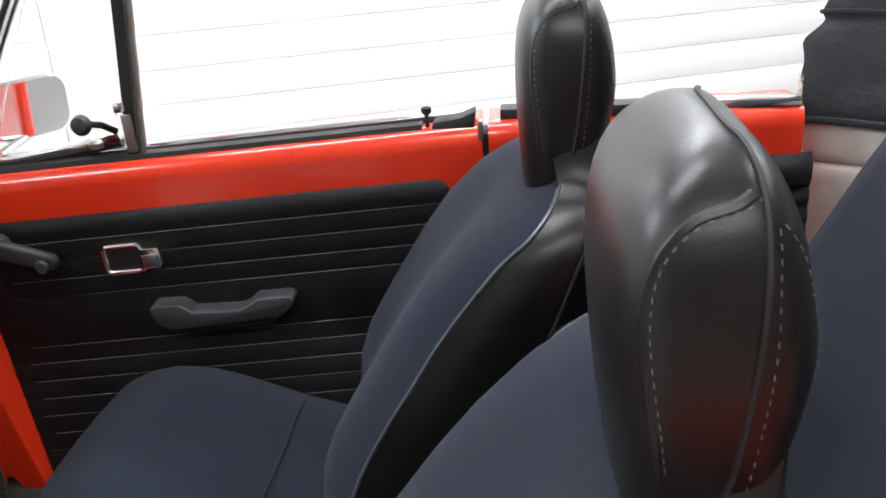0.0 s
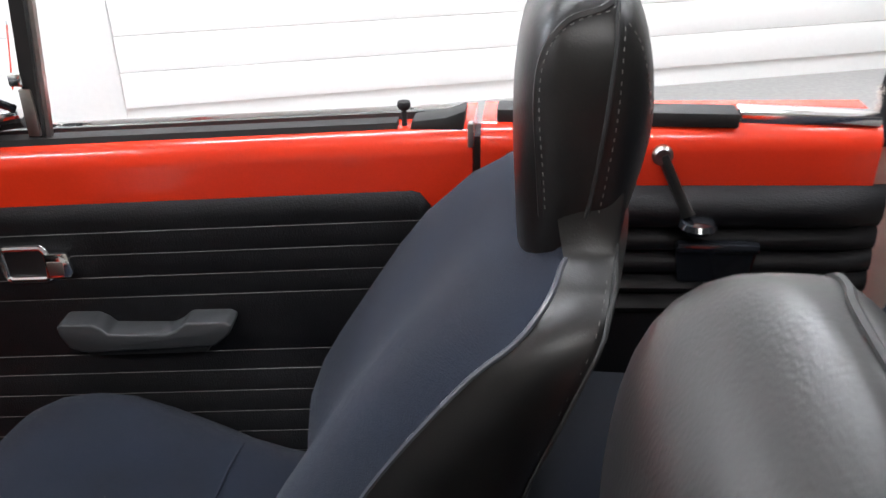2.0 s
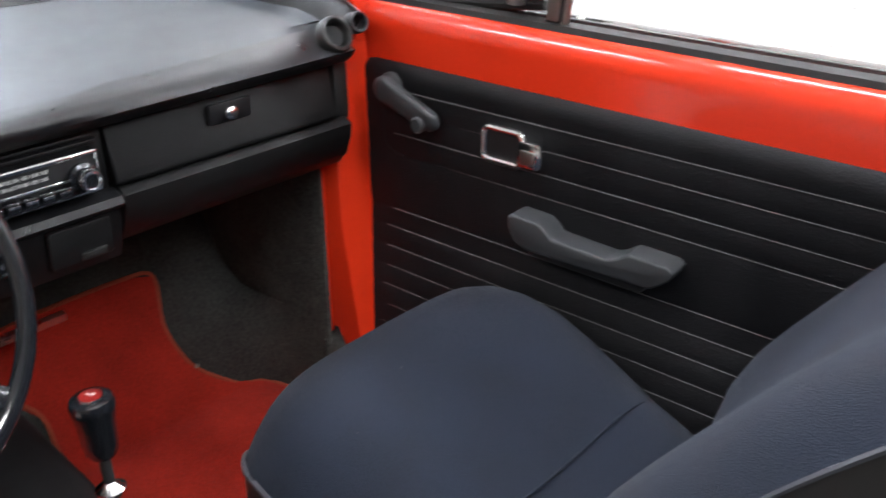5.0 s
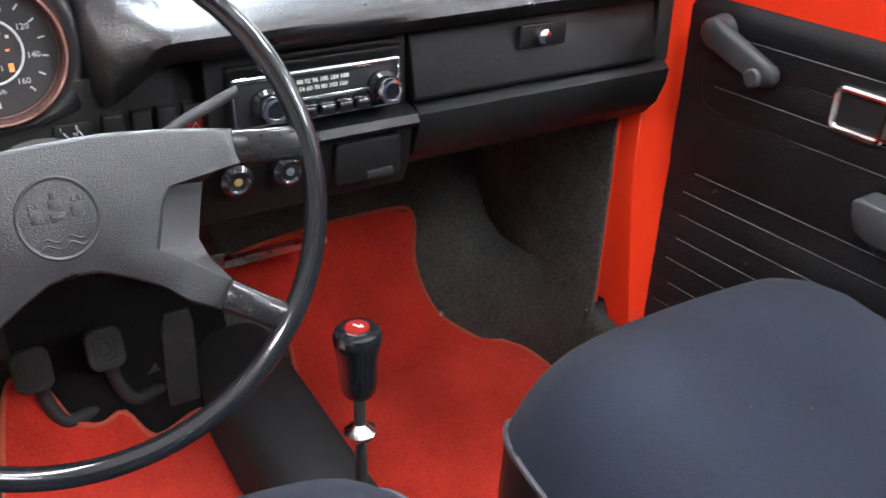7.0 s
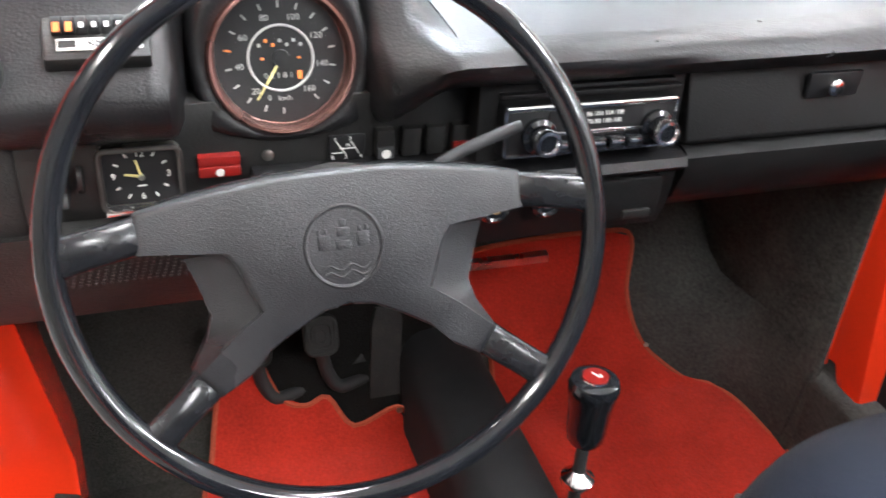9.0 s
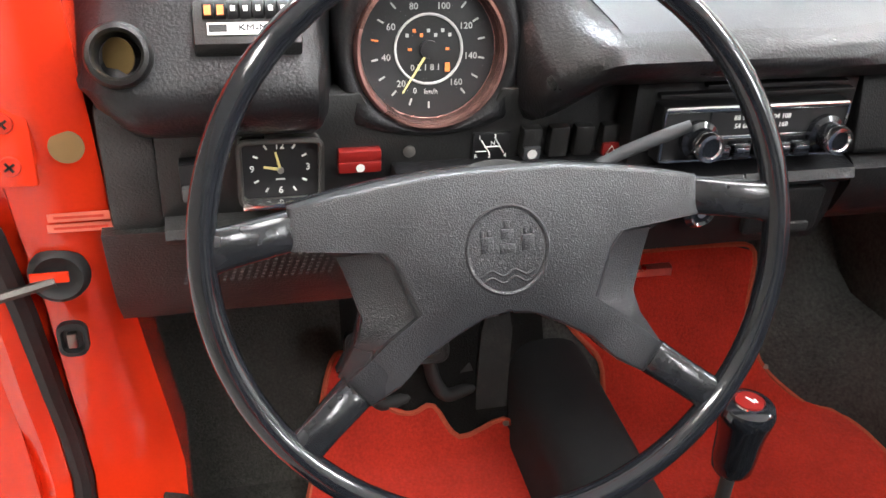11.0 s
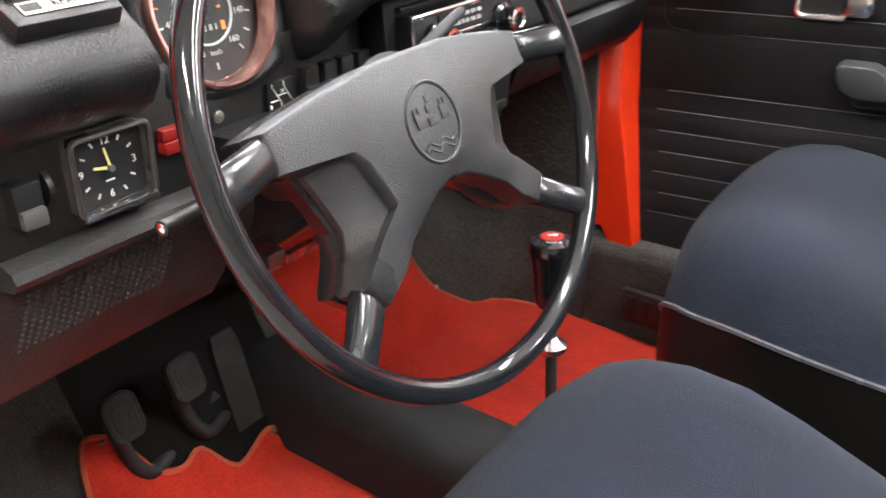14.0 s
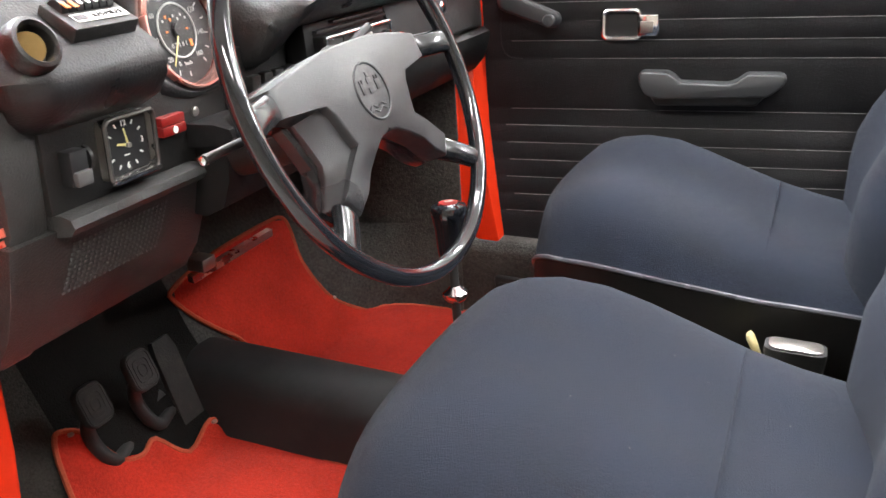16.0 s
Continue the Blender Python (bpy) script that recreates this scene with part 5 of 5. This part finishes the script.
part("chrome_bar", box((0.004, -0.0035, 0.005), (0.100, 0.0035, 0.003), 0.0008, rm), CHROME, radio)
dialp = part("tuning_dial", box((0.004, 0.009, 0.0035), (0.098, 0.019, 0.002), 0, rm), DIAL, radio, "dark tuning scale with pale figures")
for r, s in ((0.013, "88 92 96 100 104 108"), (0.0055, "54 60 70 80 100 160")):
    part("scale", text_mesh(s, 0.0062, rm @ Matrix.Translation((0.004, r, 0.0047))), PRINT, dialp)
for i in range(5):
    part("push_button", box((-0.036 + 0.0195 * i, -0.0145, 0.008), (0.016, 0.013, 0.016), 0.002, rm), GLOSS, radio)
    part("button_cap", box((-0.036 + 0.0195 * i, -0.0120, 0.0162), (0.012, 0.003, 0.001), 0.0004, rm), CHROME, radio)
for u in (-0.0555, 0.068):
    kn = part("knob", lathe([(0, 0), (0.017, 0), (0.017, 0.006), (0.0125, 0.008), (0.0125, 0.022), (0.0105, 0.025), (0.0095, 0.024), (0, 0.024)], 32, rm @ Matrix.Translation((u, -0.004, 0.004))), GLOSS, radio)
    part("knob_ring", lathe([(0.0080, 0.0238), (0.0090, 0.0255), (0.0120, 0.0250), (0.0130, 0.0225), (0.0130, 0.0190)], 32, rm @ Matrix.Translation((u, -0.004, 0.0045)), caps=False), CHROME, kn, "chrome ring")

# ---- steering wheel ----
WC, WN = Vector((-0.586, -0.275, 0.821)), Vector((0.925, -0.044, 0.423)).normalized()
WX = Vector((0, 1, 0.028))
WX = (WX - WN * WX.dot(WN)).normalized()
WY = WN.cross(WX)
wm = basis(WC, WX, WY, WN)
wheel = empty("steering_wheel", WC, "black four-spoke steering wheel with a padded grained hub", "steering wheel")
part("rim", tube([wm @ Vector((0.182 * math.cos(a), 0.182 * math.sin(a), 0)) for a in [2 * math.pi * i / 96 for i in range(96)]], 0.0088, 16, closed=True), GLOSS, wheel, "glossy black plastic rim with fine scratches")
HALF = [(0.0, 0.046), (0.04, 0.0453), (0.075, 0.0412), (0.105, 0.0365), (0.131, 0.031), (0.133, 0.0055), (0.112, 0.001), (0.104, -0.003), (0.098, -0.020), (0.091, -0.044), (0.096, -0.060), (0.109, -0.081), (0.0915, -0.0975), (0.073, -0.0868), (0.058, -0.071), (0.036, -0.0575), (0.017, -0.048), (0.0, -0.0457)]
RAISED = {6: (0.108, 0.003), 7: (0.079, 0.000), 8: (0.071, -0.010), 9: (0.0592, -0.043), 10: (0.083, -0.060), 11: (0.106, -0.080)}
TOPH = [RAISED.get(i, p) for i, p in enumerate(HALF)]


def mirrored(half):
    return half + [(-u, v) for u, v in half[-2:0:-1]]


def wheel_z(u, v):
    return -0.001 - 0.35 * u * u - 0.2 * v * v


pads = []
back = []
for k, dz in ((0.96, -0.046), (1.0, -0.042), (1.0, -0.030), (0.97, -0.026)):
    back.append([wm @ Vector((u * k, v * k + 0.0002, wheel_z(u, v) + dz)) for u, v in mirrored(HALF)])
part("backing", loft(back), SPOKE, wheel, "black plastic shell behind the pad", smooth=32)
for outline, k, dz in ((HALF, 0.985, -0.025), (HALF, 1.0, -0.021), (HALF, 0.995, -0.017), (TOPH, 1.0, -0.0065), (TOPH, 0.995, -0.003), (TOPH, 0.982, -0.0006), (TOPH, 0.960, 0.0008), (TOPH, 0.93, 0.0015)):
    pads.append([wm @ Vector((u * k, v * k + 0.0002, wheel_z(u, v) + dz)) for u, v in mirrored(outline)])
bm = loft(pads, caps=False)
bm.verts.ensure_lookup_table()
k = len(pads[0])
top = bm.verts[-k:]
edges = [bm.edges.get((top[i], top[(i + 1) % k])) for i in range(k)]
bmesh.ops.triangle_fill(bm, edges=edges, use_beauty=True)
EU, EV = 0.0, -0.0015
hubpart = part("hub_pad", bm, HUB, wheel, "grained black crash pad", smooth=42)
SPOKES = [((0.129, 0.0175), (0.178, 0.011), 0.0128, 0.0128), ((0.098, -0.0875), (0.139, -0.119), 0.0125, 0.0118)]
for sgn in (-1, 1):
    for a, b, h0, h1 in SPOKES:
        A, B = Vector((a[0] * sgn, a[1], 0)), Vector((b[0] * sgn, b[1], 0))
        d = (B - A).normalized()
        s = Vector((-d.y, d.x, 0))
        rings = []
        for t, h, th, w in ((0.0, h0, 0.014, -0.016), (0.12, h0 * 0.98, 0.016, -0.014), (0.5, h1 * 0.98, 0.014, -0.008), (0.85, h1 * 1.0, 0.0115, -0.002), (1.0, h1 * 1.15, 0.008, 0)):
            p = A + (B - A) * t
            rings.append([wm @ (p + s * h * math.copysign(abs(math.cos(q)) ** 0.7, math.cos(q)) + Vector((0, 0, w + th * 0.62 * math.copysign(abs(math.sin(q)) ** 0.7, math.sin(q))))) for q in [2 * math.pi * j / 20 for j in range(20)]])
        part("spoke_end", loft(rings), SPOKE, wheel, "satin black spoke end")
em = part("emblem", tube([wm @ Vector((EU + 0.0258 * math.cos(a), EV + 0.0275 * math.sin(a) - 0.003, wheel_z(0.0258, 0.0) + 0.0010)) for a in [2 * math.pi * i / 48 for i in range(48)]], 0.0016, 6, closed=True), HUB, hubpart, "embossed round emblem with a castle and waves")
ez = wheel_z(0, 0) + 0.0012
for u, v, w, h in ((-0.013, 0.004, 0.008, 0.010), (0.013, 0.004, 0.008, 0.010), (0, 0.001, 0.010, 0.006), (0, 0.010, 0.008, 0.006), (0, 0.016, 0.004, 0.005), (-0.016, 0.011, 0.002, 0.004), (-0.0115, 0.011, 0.002, 0.004), (0.0115, 0.011, 0.002, 0.004), (0.016, 0.011, 0.002, 0.004)):
    part("relief", box((u + EU, v - 0.003 + EV, ez), (w, h, 0.0016), 0.0005, wm), HUB, em)
for v in (-0.010, -0.0145):
    part("wave", tube([wm @ Vector((u + EU, EV + v - 0.007 + 0.0018 * math.sin(u * 420), ez)) for u in [-0.017 + 0.0017 * i for i in range(21)]], 0.0008, 5), HUB, em)
part("boss", lathe([(0.0, -0.10), (0.030, -0.10), (0.034, -0.05), (0.050, -0.025), (0.0, -0.02)], 28, wm), PLASTIC, wheel)
column = empty("steering_column", WC - WN * 0.12, "black plastic steering column with control stalks", "steering column")
cd = wm @ Matrix.Translation((0, 0, -0.19))
part("shroud", lathe([(0.0, -0.12), (0.026, -0.12), (0.030, 0.0), (0.037, 0.05), (0.040, 0.115), (0.036, 0.125), (0.0, 0.125)], 28, cd), PLASTIC, column)
part("wiper_stalk", tube(spline([wm @ Vector((0.03, 0.0, -0.07)), (-0.672, -0.180, 0.823), (-0.668, -0.116, 0.853)], 4), [0.0042] * 5 + [0.0048] * 3 + [0.004], 10, flat=0.7), GREYPLASTIC, column, "dark grey stalk")
part("signal_stalk", tube(spline([wm @ Vector((-0.03, -0.01, -0.07)), (-0.652, -0.37, 0.790), (-0.641, -0.458, 0.793)], 4), [0.0042] * 8 + [0.005], 10), PLASTIC, column, "glossy black stalk")
part("stalk_tip", lathe([(0, 0), (0.0036, 0), (0.0036, 0.003), (0, 0.004)], 14, Matrix.Translation((-0.641, -0.456, 0.793)) @ pose(0, 0, 0, 90, 0, 0)), CHROME, column)
part("column_tube", tube([wm @ Vector((0, 0, -0.26)), wm @ Vector((0, -0.03, -0.50))], 0.019, 16), RUBBER, column)

# ---- gear lever, handbrake, heater levers ----
lever = empty("gear_lever", (-0.585, -0.038, 0.38), "gear lever with a black knob and chrome collar", "gear lever")
K0, K1 = Vector((-0.590, -0.038, 0.366)), Vector((-0.609, -0.038, 0.635))
kd = (K1 - K0).normalized()
km = basis(K0, (kd.z, 0, -kd.x), (0, 1, 0), kd)
part("rod", tube([km @ Vector((0, 0, h)) for h in (-0.03, 0.1, 0.2)], 0.0062, 12), RUBBER, lever)
part("collar", lathe([(0.0065, 0.129), (0.012, 0.131), (0.0165, 0.137), (0.0165, 0.142), (0.010, 0.147), (0.0065, 0.151)], 28, km, caps=False), CHROME, lever, "round chrome collar")
part("boot", lathe([(0.036, -0.028), (0.034, -0.018), (0.022, -0.010), (0.015, 0.006), (0.010, 0.026), (0.0065, 0.032)], 24, km), RUBBER, lever)
kb = part("knob", lathe([(0.0, 0.188), (0.0145, 0.188), (0.0175, 0.193), (0.0188, 0.205), (0.0200, 0.230), (0.0228, 0.246), (0.0236, 0.254), (0.0215, 0.260), (0.0150, 0.2625), (0.0, 0.2625)], 32, km), GLOSS, lever, "worn black knob, chipped near its base")
cap = part("badge", lathe([(0, 0.262), (0.0118, 0.262), (0.0113, 0.2642), (0, 0.2650)], 28, km), REDSWITCH, kb, "red badge with a pale mark")
part("badge_ring", lathe([(0.0118, 0.2615), (0.0128, 0.2638), (0.0138, 0.2615)], 28, km, caps=False), CHROME, kb)
part("mark", box((0, 0, 0.2651), (0.009, 0.0018, 0.0006), 0, km @ pose(0, 0, 0, 0, 0, 25)), PRINT, cap)
part("mark", box((0.002, 0.004, 0.2650), (0.005, 0.0013, 0.0006), 0, km), PRINT, cap)

hb = empty("handbrake", (-0.2, 0.0, 0.37), "black handbrake lever between the front seats", "handbrake")
part("console", box((-0.16, -0.02, 0.364), (0.30, 0.09, 0.056), 0.012), PLASTIC, hb)
part("lever", tube([(-0.08, 0.005, 0.375), (-0.18, 0.005, 0.405), (-0.29, 0.005, 0.42)], [0.012, 0.013, 0.012], 14), GLOSS, hb)
part("slot_plate", box((-0.12, 0.03, 0.408), (0.06, 0.03, 0.02), 0.004), GREYPLASTIC, hb)
for hx, hy, hz in ((-0.236, 0.052, 0.455), (-0.248, 0.022, 0.432)):
    hl = empty("heater_lever", (hx + 0.02, hy, 0.39), "heater lever with a cream plastic knob", "heater lever", "heater levers")
    part("stem", tube([(hx + 0.045, hy, 0.385), (hx + 0.012, hy, hz - 0.008)], 0.0045, 8), CHROME, hl)
    part("knob", loft([[Vector((hx, hy, hz)) + Vector((0.004 - 0.5 * w, r * math.cos(q), w)) + Vector((0.5 * r * math.sin(q), 0, 0.35 * r * math.sin(q))) for q in [2 * math.pi * j / 16 for j in range(16)]] for w, r in ((-0.014, 0.003), (-0.012, 0.006), (0.0, 0.0085), (0.012, 0.0095), (0.017, 0.007), (0.018, 0.002))]), CREAM, hl, "cream knob")
tray = empty("seat_belt_buckle", (-0.17, 0.035, 0.40), "dark belt buckle with a scuffed clear top", "belt buckle")
part("body", loft([[(-0.185 + u * k, 0.035 + v * k * 0.8, z) for u, v in rounded(0.072, 0.05, 0.014)] for k, z in ((0.7, 0.385), (0.9, 0.43), (1.0, 0.467), (0.98, 0.472))]), PLASTIC, tray)
part("top_face", prism(rounded(0.062, 0.032, 0.010), 0.4725, 0.4745, "z", 0.0008, Matrix.Translation((-0.185, 0.035, 0))), DULL, tray, "scuffed metal face")

# ---- pedals ----
def pedal(x, y, z, pw, ph, label):
    ob = empty("pedal", (x, y, 0.26), label, "pedal", "floor pedals")
    pm = basis((x, y, z), (0, 1, 0), (-0.42, 0, 0.91), (0.91, 0, 0.42))
    pad_ = part("pad", loft([[pm @ Vector((u * k, v * k, w)) for u, v in rounded(pw, ph, 0.014)] for k, w in ((0.92, -0.010), (1.0, -0.006), (1.0, 0.0), (0.94, 0.003))]), PEDALRUBBER, ob, "ribbed grey rubber pad")
    for q in (0.80, 0.55, 0.30):
        part("rib", tube([pm @ Vector((u, v, 0.003)) for u, v in rounded(pw * q, ph * q, 0.006, 2)], 0.0014, 5, closed=True), PEDALRUBBER, pad_)
    part("arm", tube(spline([pm @ Vector((0, 0, -0.008)), (x - 0.026, y + 0.006, z - 0.05), (x - 0.018, y + 0.014, z - 0.085), (x - 0.012, y + 0.030, z - 0.106), (x - 0.020, y + 0.056, z - 0.108), (x - 0.030, y + 0.080, z - 0.112)], 4), 0.0095, 10), RUBBER, ob, "curved black arm")
    return ob


pedal(-0.987, -0.293, 0.397, 0.046, 0.056, "clutch pedal with a worn grey rubber pad")
pedal(-0.987, -0.205, 0.400, 0.046, 0.056, "brake pedal with a worn grey rubber pad")
acc = empty("pedal", (-0.99, -0.10, 0.26), "long upright accelerator pedal plate in dull grey rubber", "pedal", "floor pedals")
part("plate", loft([[(x, y - w, z), (x, y + w, z), (x + 0.010, y + w * 0.96, z + 0.004), (x + 0.010, y - w * 0.96, z + 0.004)] for x, y, z, w in ((-0.990, -0.114, 0.246, 0.0225), (-1.018, -0.108, 0.304, 0.023), (-1.048, -0.099, 0.360, 0.023), (-1.060, -0.096, 0.378, 0.018))]), PEDALRUBBER, acc)
part("stop", tube(spline([(-1.03, -0.135, 0.315), (-1.026, -0.175, 0.300), (-1.022, -0.215, 0.288)], 4), 0.012, 10), RUBBER, acc, "black pedal linkage")

# ---- floor mats ----
def mat_mesh(outline, lift, cells, base=None):
    """A mat with the given (x, y) outline laid on the floor pan."""
    bm = bmesh.new()
    vs = [bm.verts.new((x, y, 0)) for x, y in outline]
    f = bm.faces.new(vs)
    bmesh.ops.triangulate(bm, faces=[f])
    for x in cells:
        geom = bm.verts[:] + bm.edges[:] + bm.faces[:]
        bmesh.ops.bisect_plane(bm, geom=geom, plane_co=(x, 0, 0), plane_no=(1, 0, 0))
    for i in range(12):
        geom = bm.verts[:] + bm.edges[:] + bm.faces[:]
        bmesh.ops.bisect_plane(bm, geom=geom, plane_co=(0, -0.40 + 0.075 * i, 0), plane_no=(0, 1, 0))
    for v in bm.verts:
        n_ = noise.noise(Vector((v.co.x * 7, v.co.y * 7, 0.3)))
        v.co.z = floor_z(v.co.x) + lift + 0.004 * n_
    ext = bmesh.ops.extrude_face_region(bm, geom=bm.faces[:])
    for e in ext["geom"]:
        if isinstance(e, bmesh.types.BMVert):
            e.co.z += 0.006
    return bm


def edging(outline, lift):
    pts = spline([(x, y, 0) for x, y in outline + outline[:1]], 4)[:-1]
    return tube([(p.x, p.y, floor_z(p.x) + lift + 0.006 + 0.004 * noise.noise(Vector((p.x * 7, p.y * 7, 0.3)))) for p in pts], 0.0038, 6, closed=True)


CELLS = [-1.08 + 0.02 * i for i in range(10)] + [-0.88 + 0.05 * i for i in range(12)]
DM = [(-0.50, -0.405), (-0.80, -0.392), (-0.955, -0.358), (-1.012, -0.338), (-1.034, -0.322), (-1.036, -0.307), (-1.026, -0.283), (-0.996, -0.258), (-0.988, -0.225), (-0.992, -0.194), (-0.963, -0.163), (-0.974, -0.098), (-0.95, -0.084), (-0.87, -0.085), (-0.76, -0.092), (-0.50, -0.10)]
PM = [(-0.50, 0.052), (-0.72, 0.050), (-0.88, 0.052), (-0.97, 0.050), (-1.01, 0.05), (-1.035, 0.015), (-1.068, -0.03), (-1.078, -0.02), (-1.085, 0.10), (-1.085, 0.25), (-1.078, 0.300), (-1.04, 0.286), (-1.005, 0.296), (-0.98, 0.321), (-0.955, 0.36), (-0.935, 0.398), (-0.90, 0.418), (-0.82, 0.428), (-0.50, 0.428)]
for outline, lab in ((DM, "worn red velour driver's mat with a cut-out at the pedals"), (PM, "red velour passenger mat with a faded bound edge")):
    m_ = empty("floor_mat", (-0.75, sum(p[1] for p in outline) / len(outline), FLOOR_Z), lab, "floor mat", "red floor mats")
    part("velour", mat_mesh(outline, 0.006, CELLS), MAT, m_, smooth=60)
    part("binding", edging(outline, 0.0045), MATEDGE, m_, "faded red bound edge")
for px_, py_ in ((-0.968, -0.096), (-1.030, -0.30), (-0.99, 0.31)):
    st_ = empty("mat_stud", (px_, py_, floor_z(px_) + 0.012), "small metal mat stud on the red mat", "stud", "mat studs")
    part("head", lathe([(0, 0), (0.0045, 0), (0.004, 0.003), (0, 0.004)], 12, Matrix.Translation((px_, py_, floor_z(px_) + 0.012))), DULL, st_)

# bracket under the dash
br = empty("parcel_bracket", (-0.95, 0.0, 0.50), "rusty metal angle bracket under the dashboard", "bracket")
part("angle", tube([(-1.00, -0.07, 0.475), (-0.985, 0.02, 0.485), (-0.975, 0.10, 0.492)], 0.008, 4), STEEL, br, "bright metal edge")
part("fixing", box((-0.985, -0.06, 0.50), (0.03, 0.03, 0.02), 0.003), DULL, br)
part("stay", box((-1.08, -0.05, 0.50), (0.20, 0.02, 0.008), 0.002), DULL, br)

# ---- fittings on the driver's hinge pillar ----
def face_x(z):
    """The rear face of the driver's hinge pillar."""
    return lerp(z, ((0.37, -0.841), (0.44, -0.831), (0.51, -0.816), (0.63, -0.806), (0.72, -0.791), (0.82, -0.771), (0.9, -0.761)))


def on_face(y, z):
    return Matrix.Translation((face_x(z), y, z)) @ pose(0, 0, 0, 0, 82, 0)


part("paint_plug", lathe([(0, 0), (0.0125, 0), (0.0125, 0.0012), (0, 0.0016)], 28, on_face(-0.550, 0.806)), OCHRE, dp, "round ochre plug")
for zz, ww in ((0.735, 0.046), (0.724, 0.050)):
    lab_ = part("label_strip", box((0, 0, 0.0008), (0.0075, ww, 0.0008), 0.0003, on_face(-0.553, zz + 0.004)), STICKER, dp, "faded warning label")
    part("bars", box((0, 0.0, 0.0014), (0.002, ww * 0.8, 0.0004), 0, on_face(-0.553, zz + 0.004)), RED_SILL, lab_)
boot = part("strap_boot", lathe([(0, 0.004), (0.012, 0.004), (0.019, 0.009), (0.023, 0.006), (0.0245, 0.0)], 28, on_face(-0.578, 0.679)), RUBBER, dp, "black rubber boot")
part("strap_tongue", box((-0.002, -0.006, 0.010), (0.009, 0.030, 0.004), 0.001, on_face(-0.578, 0.679)), RED, boot)
part("check_strap", tube([(face_x(0.679) + 0.012, -0.580, 0.680), (face_x(0.679) + 0.020, -0.62, 0.674), (face_x(0.679) + 0.020, -0.70, 0.662)], 0.0045, 6, flat=0.5), DARKSTEEL, boot, "dark steel door check strap")
plug = part("contact_switch", loft([[on_face(-0.580, 0.604) @ Vector((v * k, u * k, w)) for u, v in rounded(0.026, 0.034, 0.010)] for k, w in ((1.0, 0.0), (0.96, 0.006), (0.72, 0.007), (0.62, 0.002))]), RUBBER, dp, "black rubber-framed door switch")
part("contact", box((0, 0.0, 0.005), (0.014, 0.008, 0.006), 0.001, on_face(-0.580, 0.604)), DULL, plug)
hinge = part("hinge_plate", box((0.0, 0, 0.003), (0.066, 0.034, 0.006), 0.003, on_face(-0.588, 0.812)), RED, dp, "red painted hinge plate")
for dz in (-0.016, 0.016):
    sc_ = part("screw", lathe([(0, 0.005), (0.0082, 0.005), (0.0070, 0.008), (0, 0.0085)], 18, on_face(-0.588, 0.812) @ Matrix.Translation((dz, 0, 0.0))), RED_SILL, hinge)
    for turn_ in (35, 125):
        part("slot", box((0, 0, 0.0085), (0.0085, 0.0018, 0.0008), 0, on_face(-0.588, 0.812) @ Matrix.Translation((dz, 0, 0.0)) @ pose(0, 0, 0, 0, 0, turn_)), DIAL, sc_)

# heater outlet on the carpeted sill
vent_ = empty("heater_outlet", (-0.652, 0.43, 0.30), "black slotted heater outlet on the carpeted sill", "heater outlet")
part("frame", box((-0.652, 0.4265, 0.300), (0.112, 0.016, 0.052), 0.004), PLASTIC, vent_)
for i in range(4):
    part("slat", box((-0.690 + 0.025 * i, 0.4185, 0.300), (0.016, 0.005, 0.034), 0.0015), DIAL, vent_)
